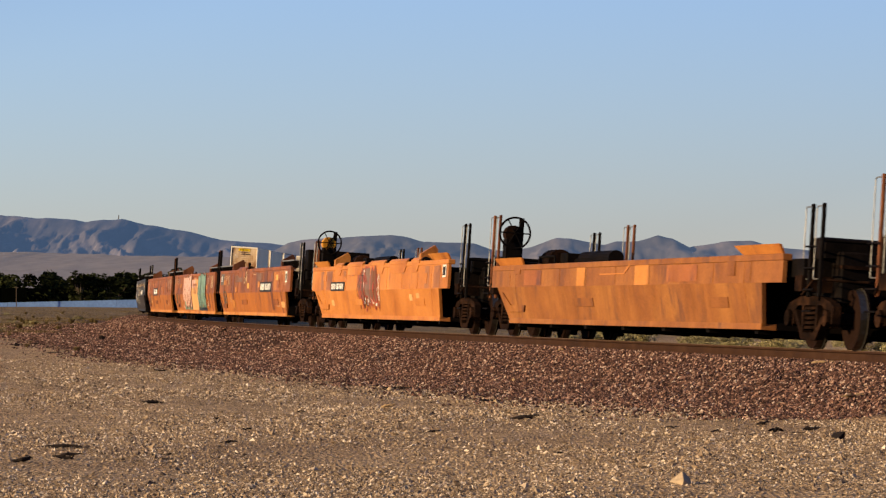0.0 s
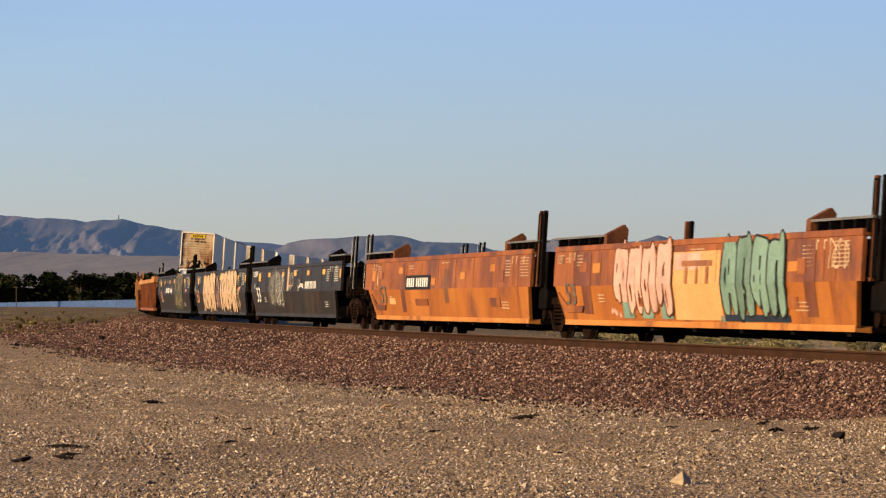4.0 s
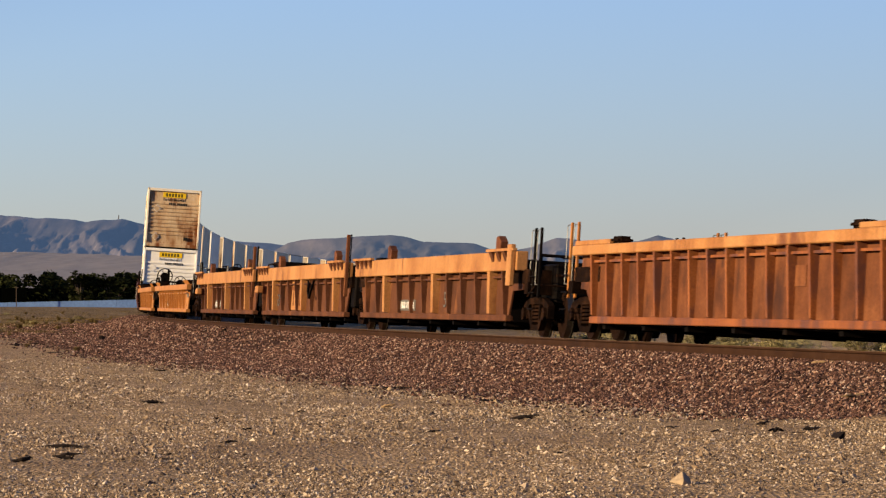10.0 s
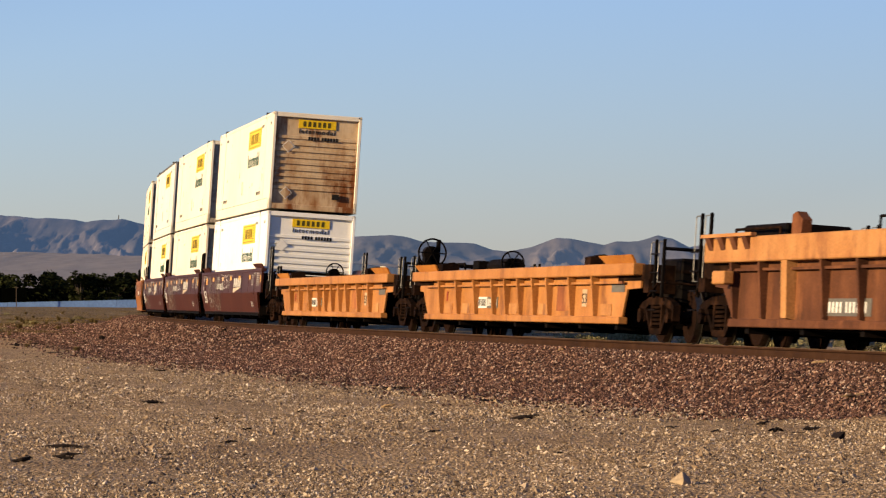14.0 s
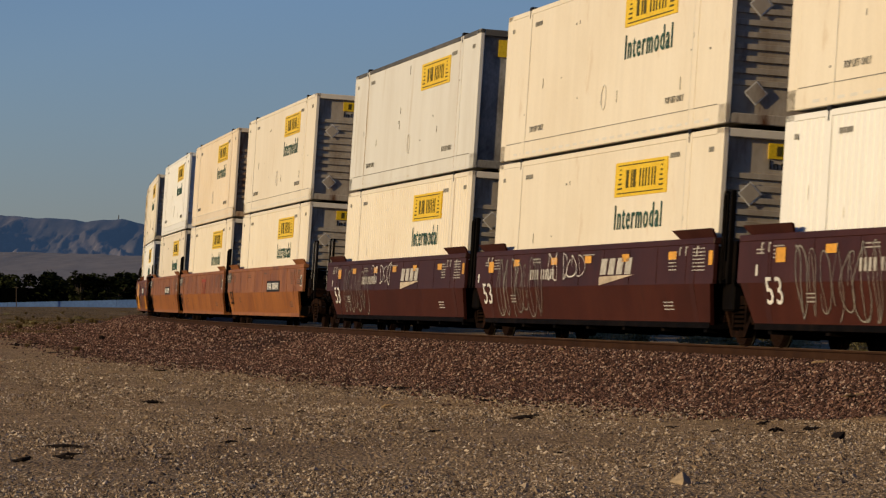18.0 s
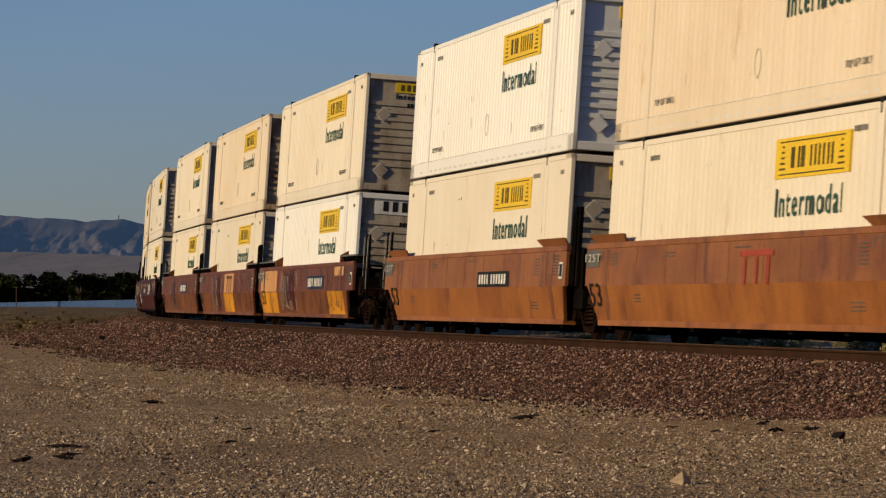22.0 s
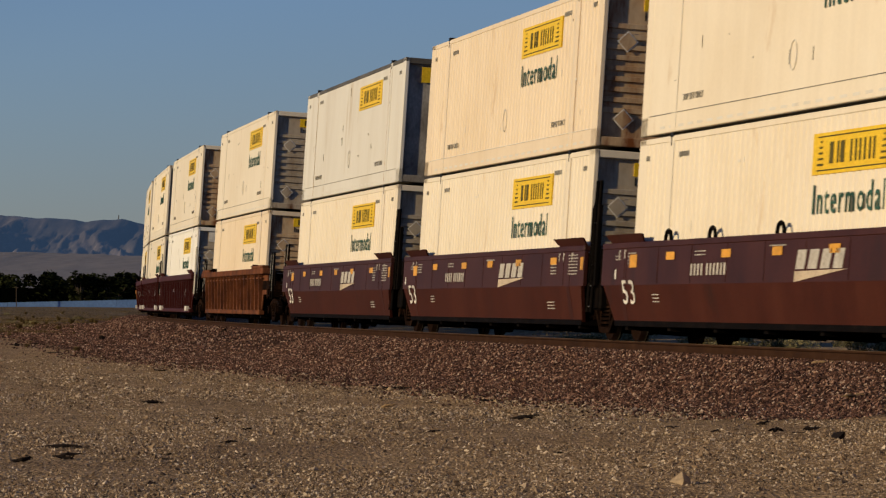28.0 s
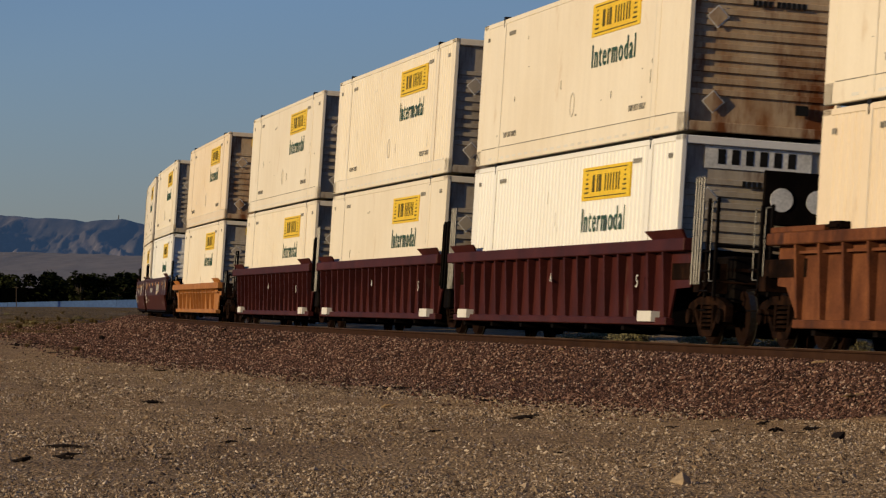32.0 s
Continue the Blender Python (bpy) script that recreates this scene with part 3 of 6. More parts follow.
# ================= distance =================
def ridge(name, mat, y0, depth, crest, foot, seed, rough, label, x0=-640, x1=640):
    """A range of bare hills: a crest line (x, z), gullied slopes in front and a back slope."""
    nx, ny = 480, 56
    cx, cz = zip(*crest)
    rows, faces = [], []
    for j in range(ny):
        v = j / (ny - 1)
        for i in range(nx):
            x = x0 + (x1 - x0) * i / (nx - 1)
            top = float(np.interp(x, cx, cz))
            k = v / 0.75 if v < 0.75 else 1 - (v - 0.75) / 0.25
            g = noise.multi_fractal(Vector((x * 0.016 + seed, v * 2.6 + seed, 0.3)), 0.75, 2.1, 6, noise_basis="PERLIN_ORIGINAL")
            wx = 26 * noise.noise(Vector((x * 0.012, v * 3.0, seed)))
            rid = sum(abs(noise.noise(Vector(((x + wx) * q + seed, v * depth * q * 0.20, seed + q)))) * w for q, w in ((0.013, 0.75), (0.028, 0.5), (0.06, 0.32), (0.13, 0.2), (0.26, 0.12)))
            body = foot + (top - foot) * (k ** 1.15)
            z = body - rough * (top - foot) * rid * math.sin(math.pi * min(1, k)) + (g - 1) * 0.05 * (top - foot) * k
            if v > 0.7:
                z = min(z, top + (g - 1) * 0.8)
            rows.append((x, y0 + depth * v, z))
    for j in range(ny - 1):
        for i in range(nx - 1):
            faces.append((j * nx + i, j * nx + i + 1, (j + 1) * nx + i + 1, (j + 1) * nx + i))
    me = bpy.data.meshes.new(name)
    me.from_pydata(rows, [], faces)
    me.polygons.foreach_set("use_smooth", np.ones(len(faces), bool))
    me.materials.append(mat)
    return tagged(new(name, me), label, "mountains", kind="structure")


def crest_line(dist, *pts):
    """Compass steps of the skyline (thousandths of a radian right, and up) as places at a distance."""
    return [(a * dist / 1000.0, 0.656 + e * dist / 1000.0) for a, e in pts]


def build_distance():
    # dark and pale rock tones hold the shade and sun of the slopes
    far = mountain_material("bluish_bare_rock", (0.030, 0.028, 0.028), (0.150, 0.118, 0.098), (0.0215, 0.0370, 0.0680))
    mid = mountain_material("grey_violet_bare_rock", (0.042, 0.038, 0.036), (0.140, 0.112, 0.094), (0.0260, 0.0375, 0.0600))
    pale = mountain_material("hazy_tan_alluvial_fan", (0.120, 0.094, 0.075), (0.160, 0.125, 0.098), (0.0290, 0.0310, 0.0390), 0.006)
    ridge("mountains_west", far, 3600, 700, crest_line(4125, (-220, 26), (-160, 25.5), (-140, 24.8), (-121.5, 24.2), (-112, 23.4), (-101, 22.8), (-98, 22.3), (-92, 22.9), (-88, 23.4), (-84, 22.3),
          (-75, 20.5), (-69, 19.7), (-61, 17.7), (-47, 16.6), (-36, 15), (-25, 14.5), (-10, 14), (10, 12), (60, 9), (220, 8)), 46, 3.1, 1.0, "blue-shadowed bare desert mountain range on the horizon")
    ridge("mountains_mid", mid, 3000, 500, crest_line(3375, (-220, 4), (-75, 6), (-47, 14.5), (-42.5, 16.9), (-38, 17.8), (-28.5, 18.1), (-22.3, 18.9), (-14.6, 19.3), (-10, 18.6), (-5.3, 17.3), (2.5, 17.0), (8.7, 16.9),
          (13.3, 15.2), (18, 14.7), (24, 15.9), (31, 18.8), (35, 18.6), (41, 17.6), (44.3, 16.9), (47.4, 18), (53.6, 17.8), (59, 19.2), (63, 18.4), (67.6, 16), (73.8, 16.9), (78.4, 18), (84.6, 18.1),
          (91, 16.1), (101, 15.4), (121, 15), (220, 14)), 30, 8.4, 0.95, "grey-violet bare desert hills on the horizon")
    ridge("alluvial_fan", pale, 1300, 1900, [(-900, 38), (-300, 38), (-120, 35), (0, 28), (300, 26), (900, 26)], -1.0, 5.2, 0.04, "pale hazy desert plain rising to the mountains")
    bm = cyl(bmesh.new(), (-367, 4120, 88), (-367, 4120, 100), 0.5, 6)
    tagged(part("radio_mast", bm, "bark"), "thin radio mast on the mountain top", "mast")
    # windbreak: low concrete barrier, mesh blackened for the shade below, and trees beyond the curve
    bm = bmesh.new()
    for i in range(26):
        xa, xb = -90 + i * 3.0, -87.03 + i * 3.0
        za, zb = 0.66 + (xa + 49) * 0.027, 0.66 + (xb + 49) * 0.027
        v = [bm.verts.new(p) for p in ((xa, 402, za - 0.9), (xb, 402, zb - 0.9), (xb, 402, zb), (xa, 402, za), (xa, 402.6, za - 0.9), (xb, 402.6, zb - 0.9), (xb, 402.3, zb), (xa, 402.3, za))]
        for f in ((0, 1, 2, 3), (4, 7, 6, 5), (3, 2, 6, 7), (0, 3, 7, 4), (1, 5, 6, 2)):
            bm.faces.new([v[k] for k in f])
    tagged(part("barrier_wall", bm, "barrier"), "long low concrete barrier beside the road, coloured blue as in shade", "barrier", kind="structure")
    rng = random.Random(4)
    proto = []
    for k in range(5):
        proto.append(tree_meshes(rng, 1.0))
    x = -98.0
    while x < -14:
        h = 2.6 if -47.7 < x < -46.3 else rng.uniform(4.2, 4.9)
        y = rng.uniform(404, 408) if x > -41 else rng.uniform(411, 418)
        tree = tagged(new("tree"), "dusty green windbreak tree behind the concrete barrier", "tree", "windbreak trees")
        tree.matrix_basis = Matrix.Translation((x, y, -0.75)) @ Matrix.Diagonal((h * 1.5, h * 1.5, h + 0.4, 1)) @ Matrix.Rotation(rng.uniform(0, 6), 4, "Z")
        t, c = rng.choice(proto)
        part("trunk", t, "bark", tree), part("crown", c, "leaf", tree)
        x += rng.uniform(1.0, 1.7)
    # near-black mesh sheet; its colour holds the deep shade under the trees
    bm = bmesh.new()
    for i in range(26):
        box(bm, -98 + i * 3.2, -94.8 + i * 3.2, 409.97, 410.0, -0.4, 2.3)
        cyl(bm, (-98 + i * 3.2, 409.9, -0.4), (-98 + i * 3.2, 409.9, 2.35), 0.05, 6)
    tagged(part("mesh_fence", bm, "fence"), "mesh fence below the trees, its black holding their deep shade", "fence", kind="structure")
    bm = bmesh.new()
    cyl(bm, (-46.8, 400, -0.7), (-46.8, 400, 2.4), 0.05, 6)
    box(bm, -47.0, -46.6, 399.96, 400.04, 2.3, 2.4)
    tagged(part("marker_post", bm, "bark"), "thin dark post in front of the barrier", "post")
    # dry shrubs and grass
    v, f = leaf_cloud(rng, [((rng.uniform(-0.8, 0.8), rng.uniform(-0.8, 0.8), rng.uniform(0.15, 0.45)), rng.uniform(0.25, 0.5)) for _ in range(9)], 1500, 0.055)
    leaves = bpy.data.meshes.new("shrub")
    leaves.from_pydata(v, [], f)
    leaves.materials.append(M["shrub"])
    straw = shrub_mesh(rng, "grass", 110)
    places = []
    for i in range(46):                       # beyond the rails
        y = rng.uniform(85, 210)
        places.append((y * rng.uniform(0.03, 0.13), y, leaves, rng.uniform(0.3, 0.6)))
    for i in range(44):                       # dry grass beyond the bend, on the outer side
        y = rng.uniform(150, 330)
        places.append((y * rng.uniform(-0.125, -0.088), y, straw if rng.random() < 0.8 else leaves, rng.uniform(0.12, 0.38)))
    for i in range(40):
        y = rng.uniform(95, 260)
        places.append((y * rng.uniform(-0.13, -0.094), y, straw, rng.uniform(0.07, 0.18)))
    hs, lat, _ = height([p[0] for p in places], [p[1] for p in places])
    for (x, y, me, r), z, a in zip(places, hs, lat):
        if abs(a) < 4.6:
            continue
        dry = me is straw
        ob = tagged(part("grass_tuft" if dry else "shrub", me, "grass"), "dry straw-coloured grass tuft on sandy ground" if dry else "low olive-yellow desert shrub on sandy ground",
                    "grass" if dry else "shrub", "dry grass tufts" if dry else "desert shrubs")
        ob.matrix_basis = Matrix.Translation((x, y, z - 0.02)) @ Matrix.Diagonal((r * 1.4, r * 1.4, r, 1)) @ Matrix.Rotation(rng.uniform(0, 6), 4, "Z")


def leaf_cloud(rng, blobs, n, size):
    """Small folded leaves spread over overlapping clumps."""
    verts, faces = [], []
    for _ in range(n):
        c, r = rng.choice(blobs)
        d = Vector((rng.gauss(0, 1), rng.gauss(0, 1), rng.gauss(0, 1))).normalized()
        p = Vector(c) + d * r * rng.uniform(0.55, 1.08)
        u = Vector((rng.gauss(0, 1), rng.gauss(0, 1), rng.gauss(0, 1))).normalized()
        w = u.orthogonal().normalized()
        k = size * rng.uniform(0.6, 1.4)
        i = len(verts)
        verts += [p - u * k, p + w * k * 0.55 + d * k * 0.2, p + u * k, p - w * k * 0.55 + d * k * 0.2]
        faces.append((i, i + 1, i + 2, i + 3))
    return verts, faces


def tree_meshes(rng, h):
    bm = bmesh.new()
    pts = [Vector((0, 0, 0)), Vector((0.03, 0.02, 0.2)), Vector((0.0, 0.05, 0.42))]
    for p, q, r in zip(pts, pts[1:], (0.03, 0.022)):
        cyl(bm, p, q, r, 7)
    blobs = []
    for i in range(9):
        a, z = rng.uniform(0, 6.28), rng.uniform(0.36, 0.86)
        e = Vector((math.cos(a) * 0.26 * (1.15 - z), math.sin(a) * 0.26 * (1.15 - z), z))
        cyl(bm, pts[2] * rng.uniform(0.7, 1.0), e, 0.009, 5)
        blobs.append((e, rng.uniform(0.10, 0.19)))
    blobs += [((rng.uniform(-.25, .25), rng.uniform(-.25, .25), rng.uniform(0.05, 0.35)), 0.16) for _ in range(4)]
    me = bpy.data.meshes.new("trunk")
    bm.to_mesh(me), bm.free()
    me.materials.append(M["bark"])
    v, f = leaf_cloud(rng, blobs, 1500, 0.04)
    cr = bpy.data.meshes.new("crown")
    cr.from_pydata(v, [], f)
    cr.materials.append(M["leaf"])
    return me, cr


def shrub_mesh(rng, kind, n):
    verts, faces = [], []
    for i in range(n):
        a, lean = rng.uniform(0, 6.28), rng.uniform(0.1, 1.0)
        r0 = rng.uniform(0, 0.25)
        p = Vector((math.cos(a) * r0, math.sin(a) * r0, 0))
        q = p + Vector((math.cos(a) * lean * 0.45, math.sin(a) * lean * 0.45, rng.uniform(0.5, 1.0)))
        w = Vector((-math.sin(a), math.cos(a), 0)) * (0.03 if kind == "grass" else 0.035)
        k = len(verts)
        mid = (p + q) * 0.5 + Vector((0, 0, 0.1))
        verts += [p - w * 0.5, p + w * 0.5, mid + w, mid - w, q]
        faces += [(k, k + 1, k + 2, k + 3), (k + 3, k + 2, k + 4)]
    me = bpy.data.meshes.new(kind)
    me.from_pydata(verts, [], faces)
    me.materials.append(M[kind])
    return me


def build_dry_grass():
    """Short straw blades in uneven patches on the outer side of the bend and beyond the rails."""
    rng = np.random.default_rng(12)
    n = 90000
    y = 150 + 230 * rng.beta(1.0, 1.5, n)
    x = np.where(rng.random(n) < 0.72, y * rng.uniform(-0.128, -0.07, n), y * rng.uniform(0.02, 0.13, n))
    patch = np.sin(x * 1.1 + 0.3 * y) + np.sin(y * 0.21 + 0.7 * x) + rng.normal(0, 0.8, n)
    z, lat, _ = height(x, y)
    keep = (patch > 0.25) & (abs(lat) > 5.2)
    x, y, z = x[keep], y[keep], z[keep]
    n = len(x)
    h, a = rng.gamma(2.0, 0.022, n) + 0.02, rng.uniform(0, 6.28, n)
    w = 0.010 + h * 0.10
    dx, dy = np.cos(a) * w, np.sin(a) * w
    lean = rng.normal(0, 0.4, (n, 2)) * h[:, None]
    v = np.stack([np.stack([x - dx, y - dy, z - 0.01], 1), np.stack([x + dx, y + dy, z - 0.01], 1), np.stack([x + lean[:, 0], y + lean[:, 1], z + h], 1)], 1).reshape(-1, 3)
    f = np.arange(3 * n).reshape(-1, 3)
    me = bpy.data.meshes.new("dry_grass")
    me.from_pydata(v.tolist(), [], f.tolist())
    me.materials.append(M["grass"])
    tagged(new("dry_grass", me), "short dry straw grass in uneven patches on sandy ground", "grass", kind="stuff")


build_ground()
build_dry_grass()
build_track()
build_distance()


# ================= well cars =================
# A car's own space: x forward, y to its inner side, z up from the railhead; the outer side is y < 0.
CREASE = 0.90


def skin(z, ribbed):
    """How far out the outer face stands at a height."""
    if ribbed:
        return 1.515 if z > 1.2 else 1.345
    return 1.50 if z >= CREASE else 1.37 + 0.13 * (z - 0.28) / (CREASE - 0.28)


def bogie(car, x, end):
    """A two-axle truck; end: carries the brake rigging of a coupler end."""
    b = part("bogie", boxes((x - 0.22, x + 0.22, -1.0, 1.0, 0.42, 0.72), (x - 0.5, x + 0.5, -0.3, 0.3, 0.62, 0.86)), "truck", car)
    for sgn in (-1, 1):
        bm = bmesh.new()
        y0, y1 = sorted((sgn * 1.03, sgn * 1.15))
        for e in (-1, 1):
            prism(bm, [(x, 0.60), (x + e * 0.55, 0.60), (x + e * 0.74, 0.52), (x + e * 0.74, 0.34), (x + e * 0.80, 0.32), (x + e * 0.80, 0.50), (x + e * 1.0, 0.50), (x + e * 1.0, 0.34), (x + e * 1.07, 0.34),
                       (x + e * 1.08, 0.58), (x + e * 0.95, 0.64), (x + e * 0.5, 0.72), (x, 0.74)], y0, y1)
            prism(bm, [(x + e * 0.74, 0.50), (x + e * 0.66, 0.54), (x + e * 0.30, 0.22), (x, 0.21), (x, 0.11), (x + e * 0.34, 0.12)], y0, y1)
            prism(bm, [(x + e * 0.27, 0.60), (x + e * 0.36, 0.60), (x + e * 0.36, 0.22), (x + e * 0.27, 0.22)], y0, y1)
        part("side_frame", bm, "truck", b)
        for k in (-0.15, 0.0, 0.15):
            part("spring", coil(bmesh.new(), (x + k, sgn * 1.09, 0.23), 0.062, 0.018, 0.34, 5), "truck", b)
        for ax in (-0.89, 0.89):
            bm = bmesh.new()
            cyl(bm, (x + ax, sgn * 1.0, 0.42), (x + ax, sgn * 1.21, 0.42), 0.12, 10)
            part("axle_box", bm, "truck", b)
    for ax in (-0.89, 0.89):
        part("axle", cyl(bmesh.new(), (x + ax, -1.0, 0.42), (x + ax, 1.0, 0.42), 0.08, 8), "wheel", b)
        for sgn in (-1, 1):
            bm = bmesh.new()
            rim = [(0.12, 0.10), (0.09, 0.30), (0.12, 0.35), (0.12, 0.418), (0.015, 0.42), (0.012, 0.45), (-0.018, 0.445), (-0.018, 0.34), (0.02, 0.30), (0.02, 0.10)]
            n, rows = 26, []
            for y, r in rim:
                rows.append([bm.verts.new((x + ax + r * math.cos(k * 2 * math.pi / n), sgn * (0.70 + y), 0.42 + r * math.sin(k * 2 * math.pi / n))) for k in range(n)])
            for i in range(len(rim)):
                j = (i + 1) % len(rim)
                for k in range(n):
                    f = bm.faces.new((rows[i][k], rows[i][(k + 1) % n], rows[j][(k + 1) % n], rows[j][k]))
                    f.material_index = 1 if i in (3, 4) else 0
            w = part("wheel", bm, "wheel", b)
            w.data.materials.append(M["tread"])
    if end:
        for sgn in (-1, 1):
            part("brake_beam", pipe(bmesh.new(), [(x - 0.9, sgn * 0.9, 0.34), (x - 0.2, sgn * 0.95, 0.30), (x + 0.9, sgn * 0.9, 0.34)], 0.035), "truck", b)


def grab_loop(car, x, y, z0, z1, w, mat="black"):
    """A tall slim post of channel iron with a thin bright hand rod standing beside it."""
    bm = bmesh.new()
    pipe(bm, [(x + w / 2, y, z0 + 0.1), (x - w / 2 + 0.02, y, z0 + 0.1), (x - w / 2, y, z0 + 0.14), (x - w / 2, y, z1 - 0.05), (x - w / 2 + 0.03, y, z1 - 0.02), (x + w / 2 + 0.08, y, z1 - 0.02)], 0.009, 6)
    part("hand_rod", bm, "galv", car, "thin bright steel hand rod")
    part("grab_post", bevelled(boxes((x + w / 2 + 0.06, x + w / 2 + 0.12, y - 0.02, y + 0.03, z0 - 0.15, z1 + 0.02)), 0.01), mat, car)


def guides(car, x0, x1, z, mat, flat=False, flare=0.10):
    """Flared plates on the top chord that steer a container into the well; flat: low box bearers with a roller instead."""
    for sgn in (-1, 1) if flat else ():
        for a, b, inner in ((x0 + 0.1, x0 + 2.5, x0 + 2.75), (x1 - 3.3, x1 - 0.4, x1 - 3.5)):
            part("guide_bearer", bevelled(boxes((a, b, *sorted((sgn * 1.30, sgn * 1.50)), z, z + 0.085)), 0.012), mat, car)
            part("guide_roller", bevelled(boxes((inner - 0.28, inner + 0.28, *sorted((sgn * 1.22, sgn * 1.48)), z, z + 0.13)), 0.045, 2), "truck", car)
    for sgn in (-1, 1) if not flat else ():
        for a, b in ((x0 + 0.3, x0 + 2.3), (x1 - 2.3, x1 - 0.3)):
            bm = bmesh.new()
            y = sgn * 1.42
            lo, hi = y, y + sgn * flare
            d = 0.25
            v = [bm.verts.new(p) for p in ((a + d * (a < 0) * 0, lo, z), (b, lo, z), (b + (0.12 if a > 0 else 0.2), hi, z + 0.14), (a - (0.2 if a > 0 else 0.12), hi, z + 0.14))]
            w = [bm.verts.new((p.co.x, p.co.y - sgn * 0.04, p.co.z - 0.01)) for p in v]
            bm.faces.new(v), bm.faces.new(w[::-1])
            for i in range(4):
                bm.faces.new((v[i], v[(i + 1) % 4], w[(i + 1) % 4], w[i]))
            part("guide_plate", bm, mat, car)


def walkway(car, x0, x1, z, mat="black"):
    """Running boards over the ends, each ending at a pointed stop plate that stands across the chord."""
    for sgn_x, e, reach in ((-1, x0, 3.5), (1, x1, 2.5)):
        a, b = sorted((e + sgn_x * 0.3, e - sgn_x * (reach - 0.1)))
        for y in (-1.36, 1.36):
            part("running_board", boxes((a, b, y - 0.12, y + 0.12, z + 0.13, z + 0.165)), "galv", car, "worn grating walkway")
            for k in range(5):
                xx = a + (b - a) * (k + 0.5) / 5
                part("board_bracket", boxes((xx - 0.04, xx + 0.04, y - 0.10, y + 0.10, z - 0.05, z + 0.13)), "black", car)
            c, g = e - sgn_x * reach, 1 if y < 0 else -1
            pts = [(y - g * 0.12, z), (y + g * 0.24, z), (y + g * 0.25, z + 0.27), (y + g * 0.18, z + 0.35), (y - g * 0.12, z + 0.17)]
            part("stop_plate", prism(bmesh.new(), pts, c - 0.10, c + 0.10, "x"), mat, car)


def brake_gear(car, x, z, mat, big=False, wy=-0.55):
    """Hand-brake wheel with its housing, reservoir and pipework on an end platform."""
    r = 0.30 if big else 0.28
    c = z + (0.44 if not big or mat == "black" else 0.66)
    wx = x - (1.0 if big else 0.0)
    rim = part("brake_wheel", torus(bmesh.new(), (wx + 0.18, wy, c), r, 0.02, "x", 28, 6), "black", car, "spoked black hand-brake wheel")
    for k in range(6):
        a = k * math.pi / 3
        part("spoke", cyl(bmesh.new(), (wx + 0.18, wy, c), (wx + 0.18, wy + r * math.cos(a), c + r * math.sin(a)), 0.013, 5), "black", rim)
    part("brake_housing", cyl(bmesh.new(), (wx - 0.16, wy, c - 0.02), (wx + 0.10, wy, c - 0.02), 0.17, 18), mat, car)
    part("wheel_bracket", boxes((wx - 0.06, wx + 0.04, wy + 0.12, wy + 0.20, z - 0.1, c + 0.30)), "black", car)
    if big:
        part("wheel_post", boxes((wx - 0.2, wx + 0.1, wy - 0.14, wy + 0.16, 1.0, c - 0.12)), "black", car)
    part("brake_stand", bevelled(boxes((x - 0.3, x + 0.25, -0.35, 0.5, z - 0.35, z + 0.32)), 0.02), "black", car)
    part("air_reservoir", cyl(bmesh.new(), (x + 0.7, -0.1, z + 0.20), (x + 3.1, -0.1, z + 0.20), 0.15, 14), "black", car)
    part("brake_pipe", pipe(bmesh.new(), [(x + 0.3, -0.9, z - 0.1), (x + 0.35, -0.9, z + 0.2), (x + 1.6, -0.9, z + 0.2), (x + 1.7, -0.9, z - 0.1)], 0.022), "black", car)
    if big and mat != "black":
        part("valve_box", bevelled(boxes((x + 2.1, x + 3.2, -0.5, 0.4, z - 0.2, z + 0.12)), 0.03), "black", car)
        part("retarder_tank", cyl(bmesh.new(), (x - 1.2, -0.3, z + 0.16), (x - 0.45, -0.3, z + 0.16), 0.24, 16), "truck", car)
        part("control_stand", bevelled(boxes((x + 0.15, x + 0.6, -0.2, 0.6, z - 0.2, z + 0.22)), 0.03), "black", car)
        for k in (4.2, 5.1):
            part("cable_tray", boxes((x + k - 0.4, x + k + 0.4, 0.6, 1.2, z - 0.1, z + 0.12)), "black", car)


def coupler(car, x, s):
    bm = boxes(tuple(sorted((x, x + s * 1.55))) + (-0.12, 0.12, 0.72, 0.98))
    box(bm, *sorted((x + s * 1.35, x + s * 1.68)), -0.19, 0.17, 0.68, 1.02)
    part("coupler", bevelled(bm, 0.03), "truck", car)
    part("brake_hose", pipe(bmesh.new(), [(x + s * 0.9, -0.4, 0.8), (x + s * 1.2, -0.42, 0.5), (x + s * 1.5, -0.35, 0.38), (x + s * 1.7, -0.3, 0.5)], 0.03), "black", car)


ROLE = {"A": (9.3, 9.4, 0, 1), "M": (8.7, 8.7, 0, 0), "Z": (9.3, 9.1, 1, 0), "S": (9.8, 9.8, 1, 1), "Y": (9.4, 9.9, 1, 1), "R": (9.6, 9.45, 1, 1)}   # rear, front length; coupler at rear, front

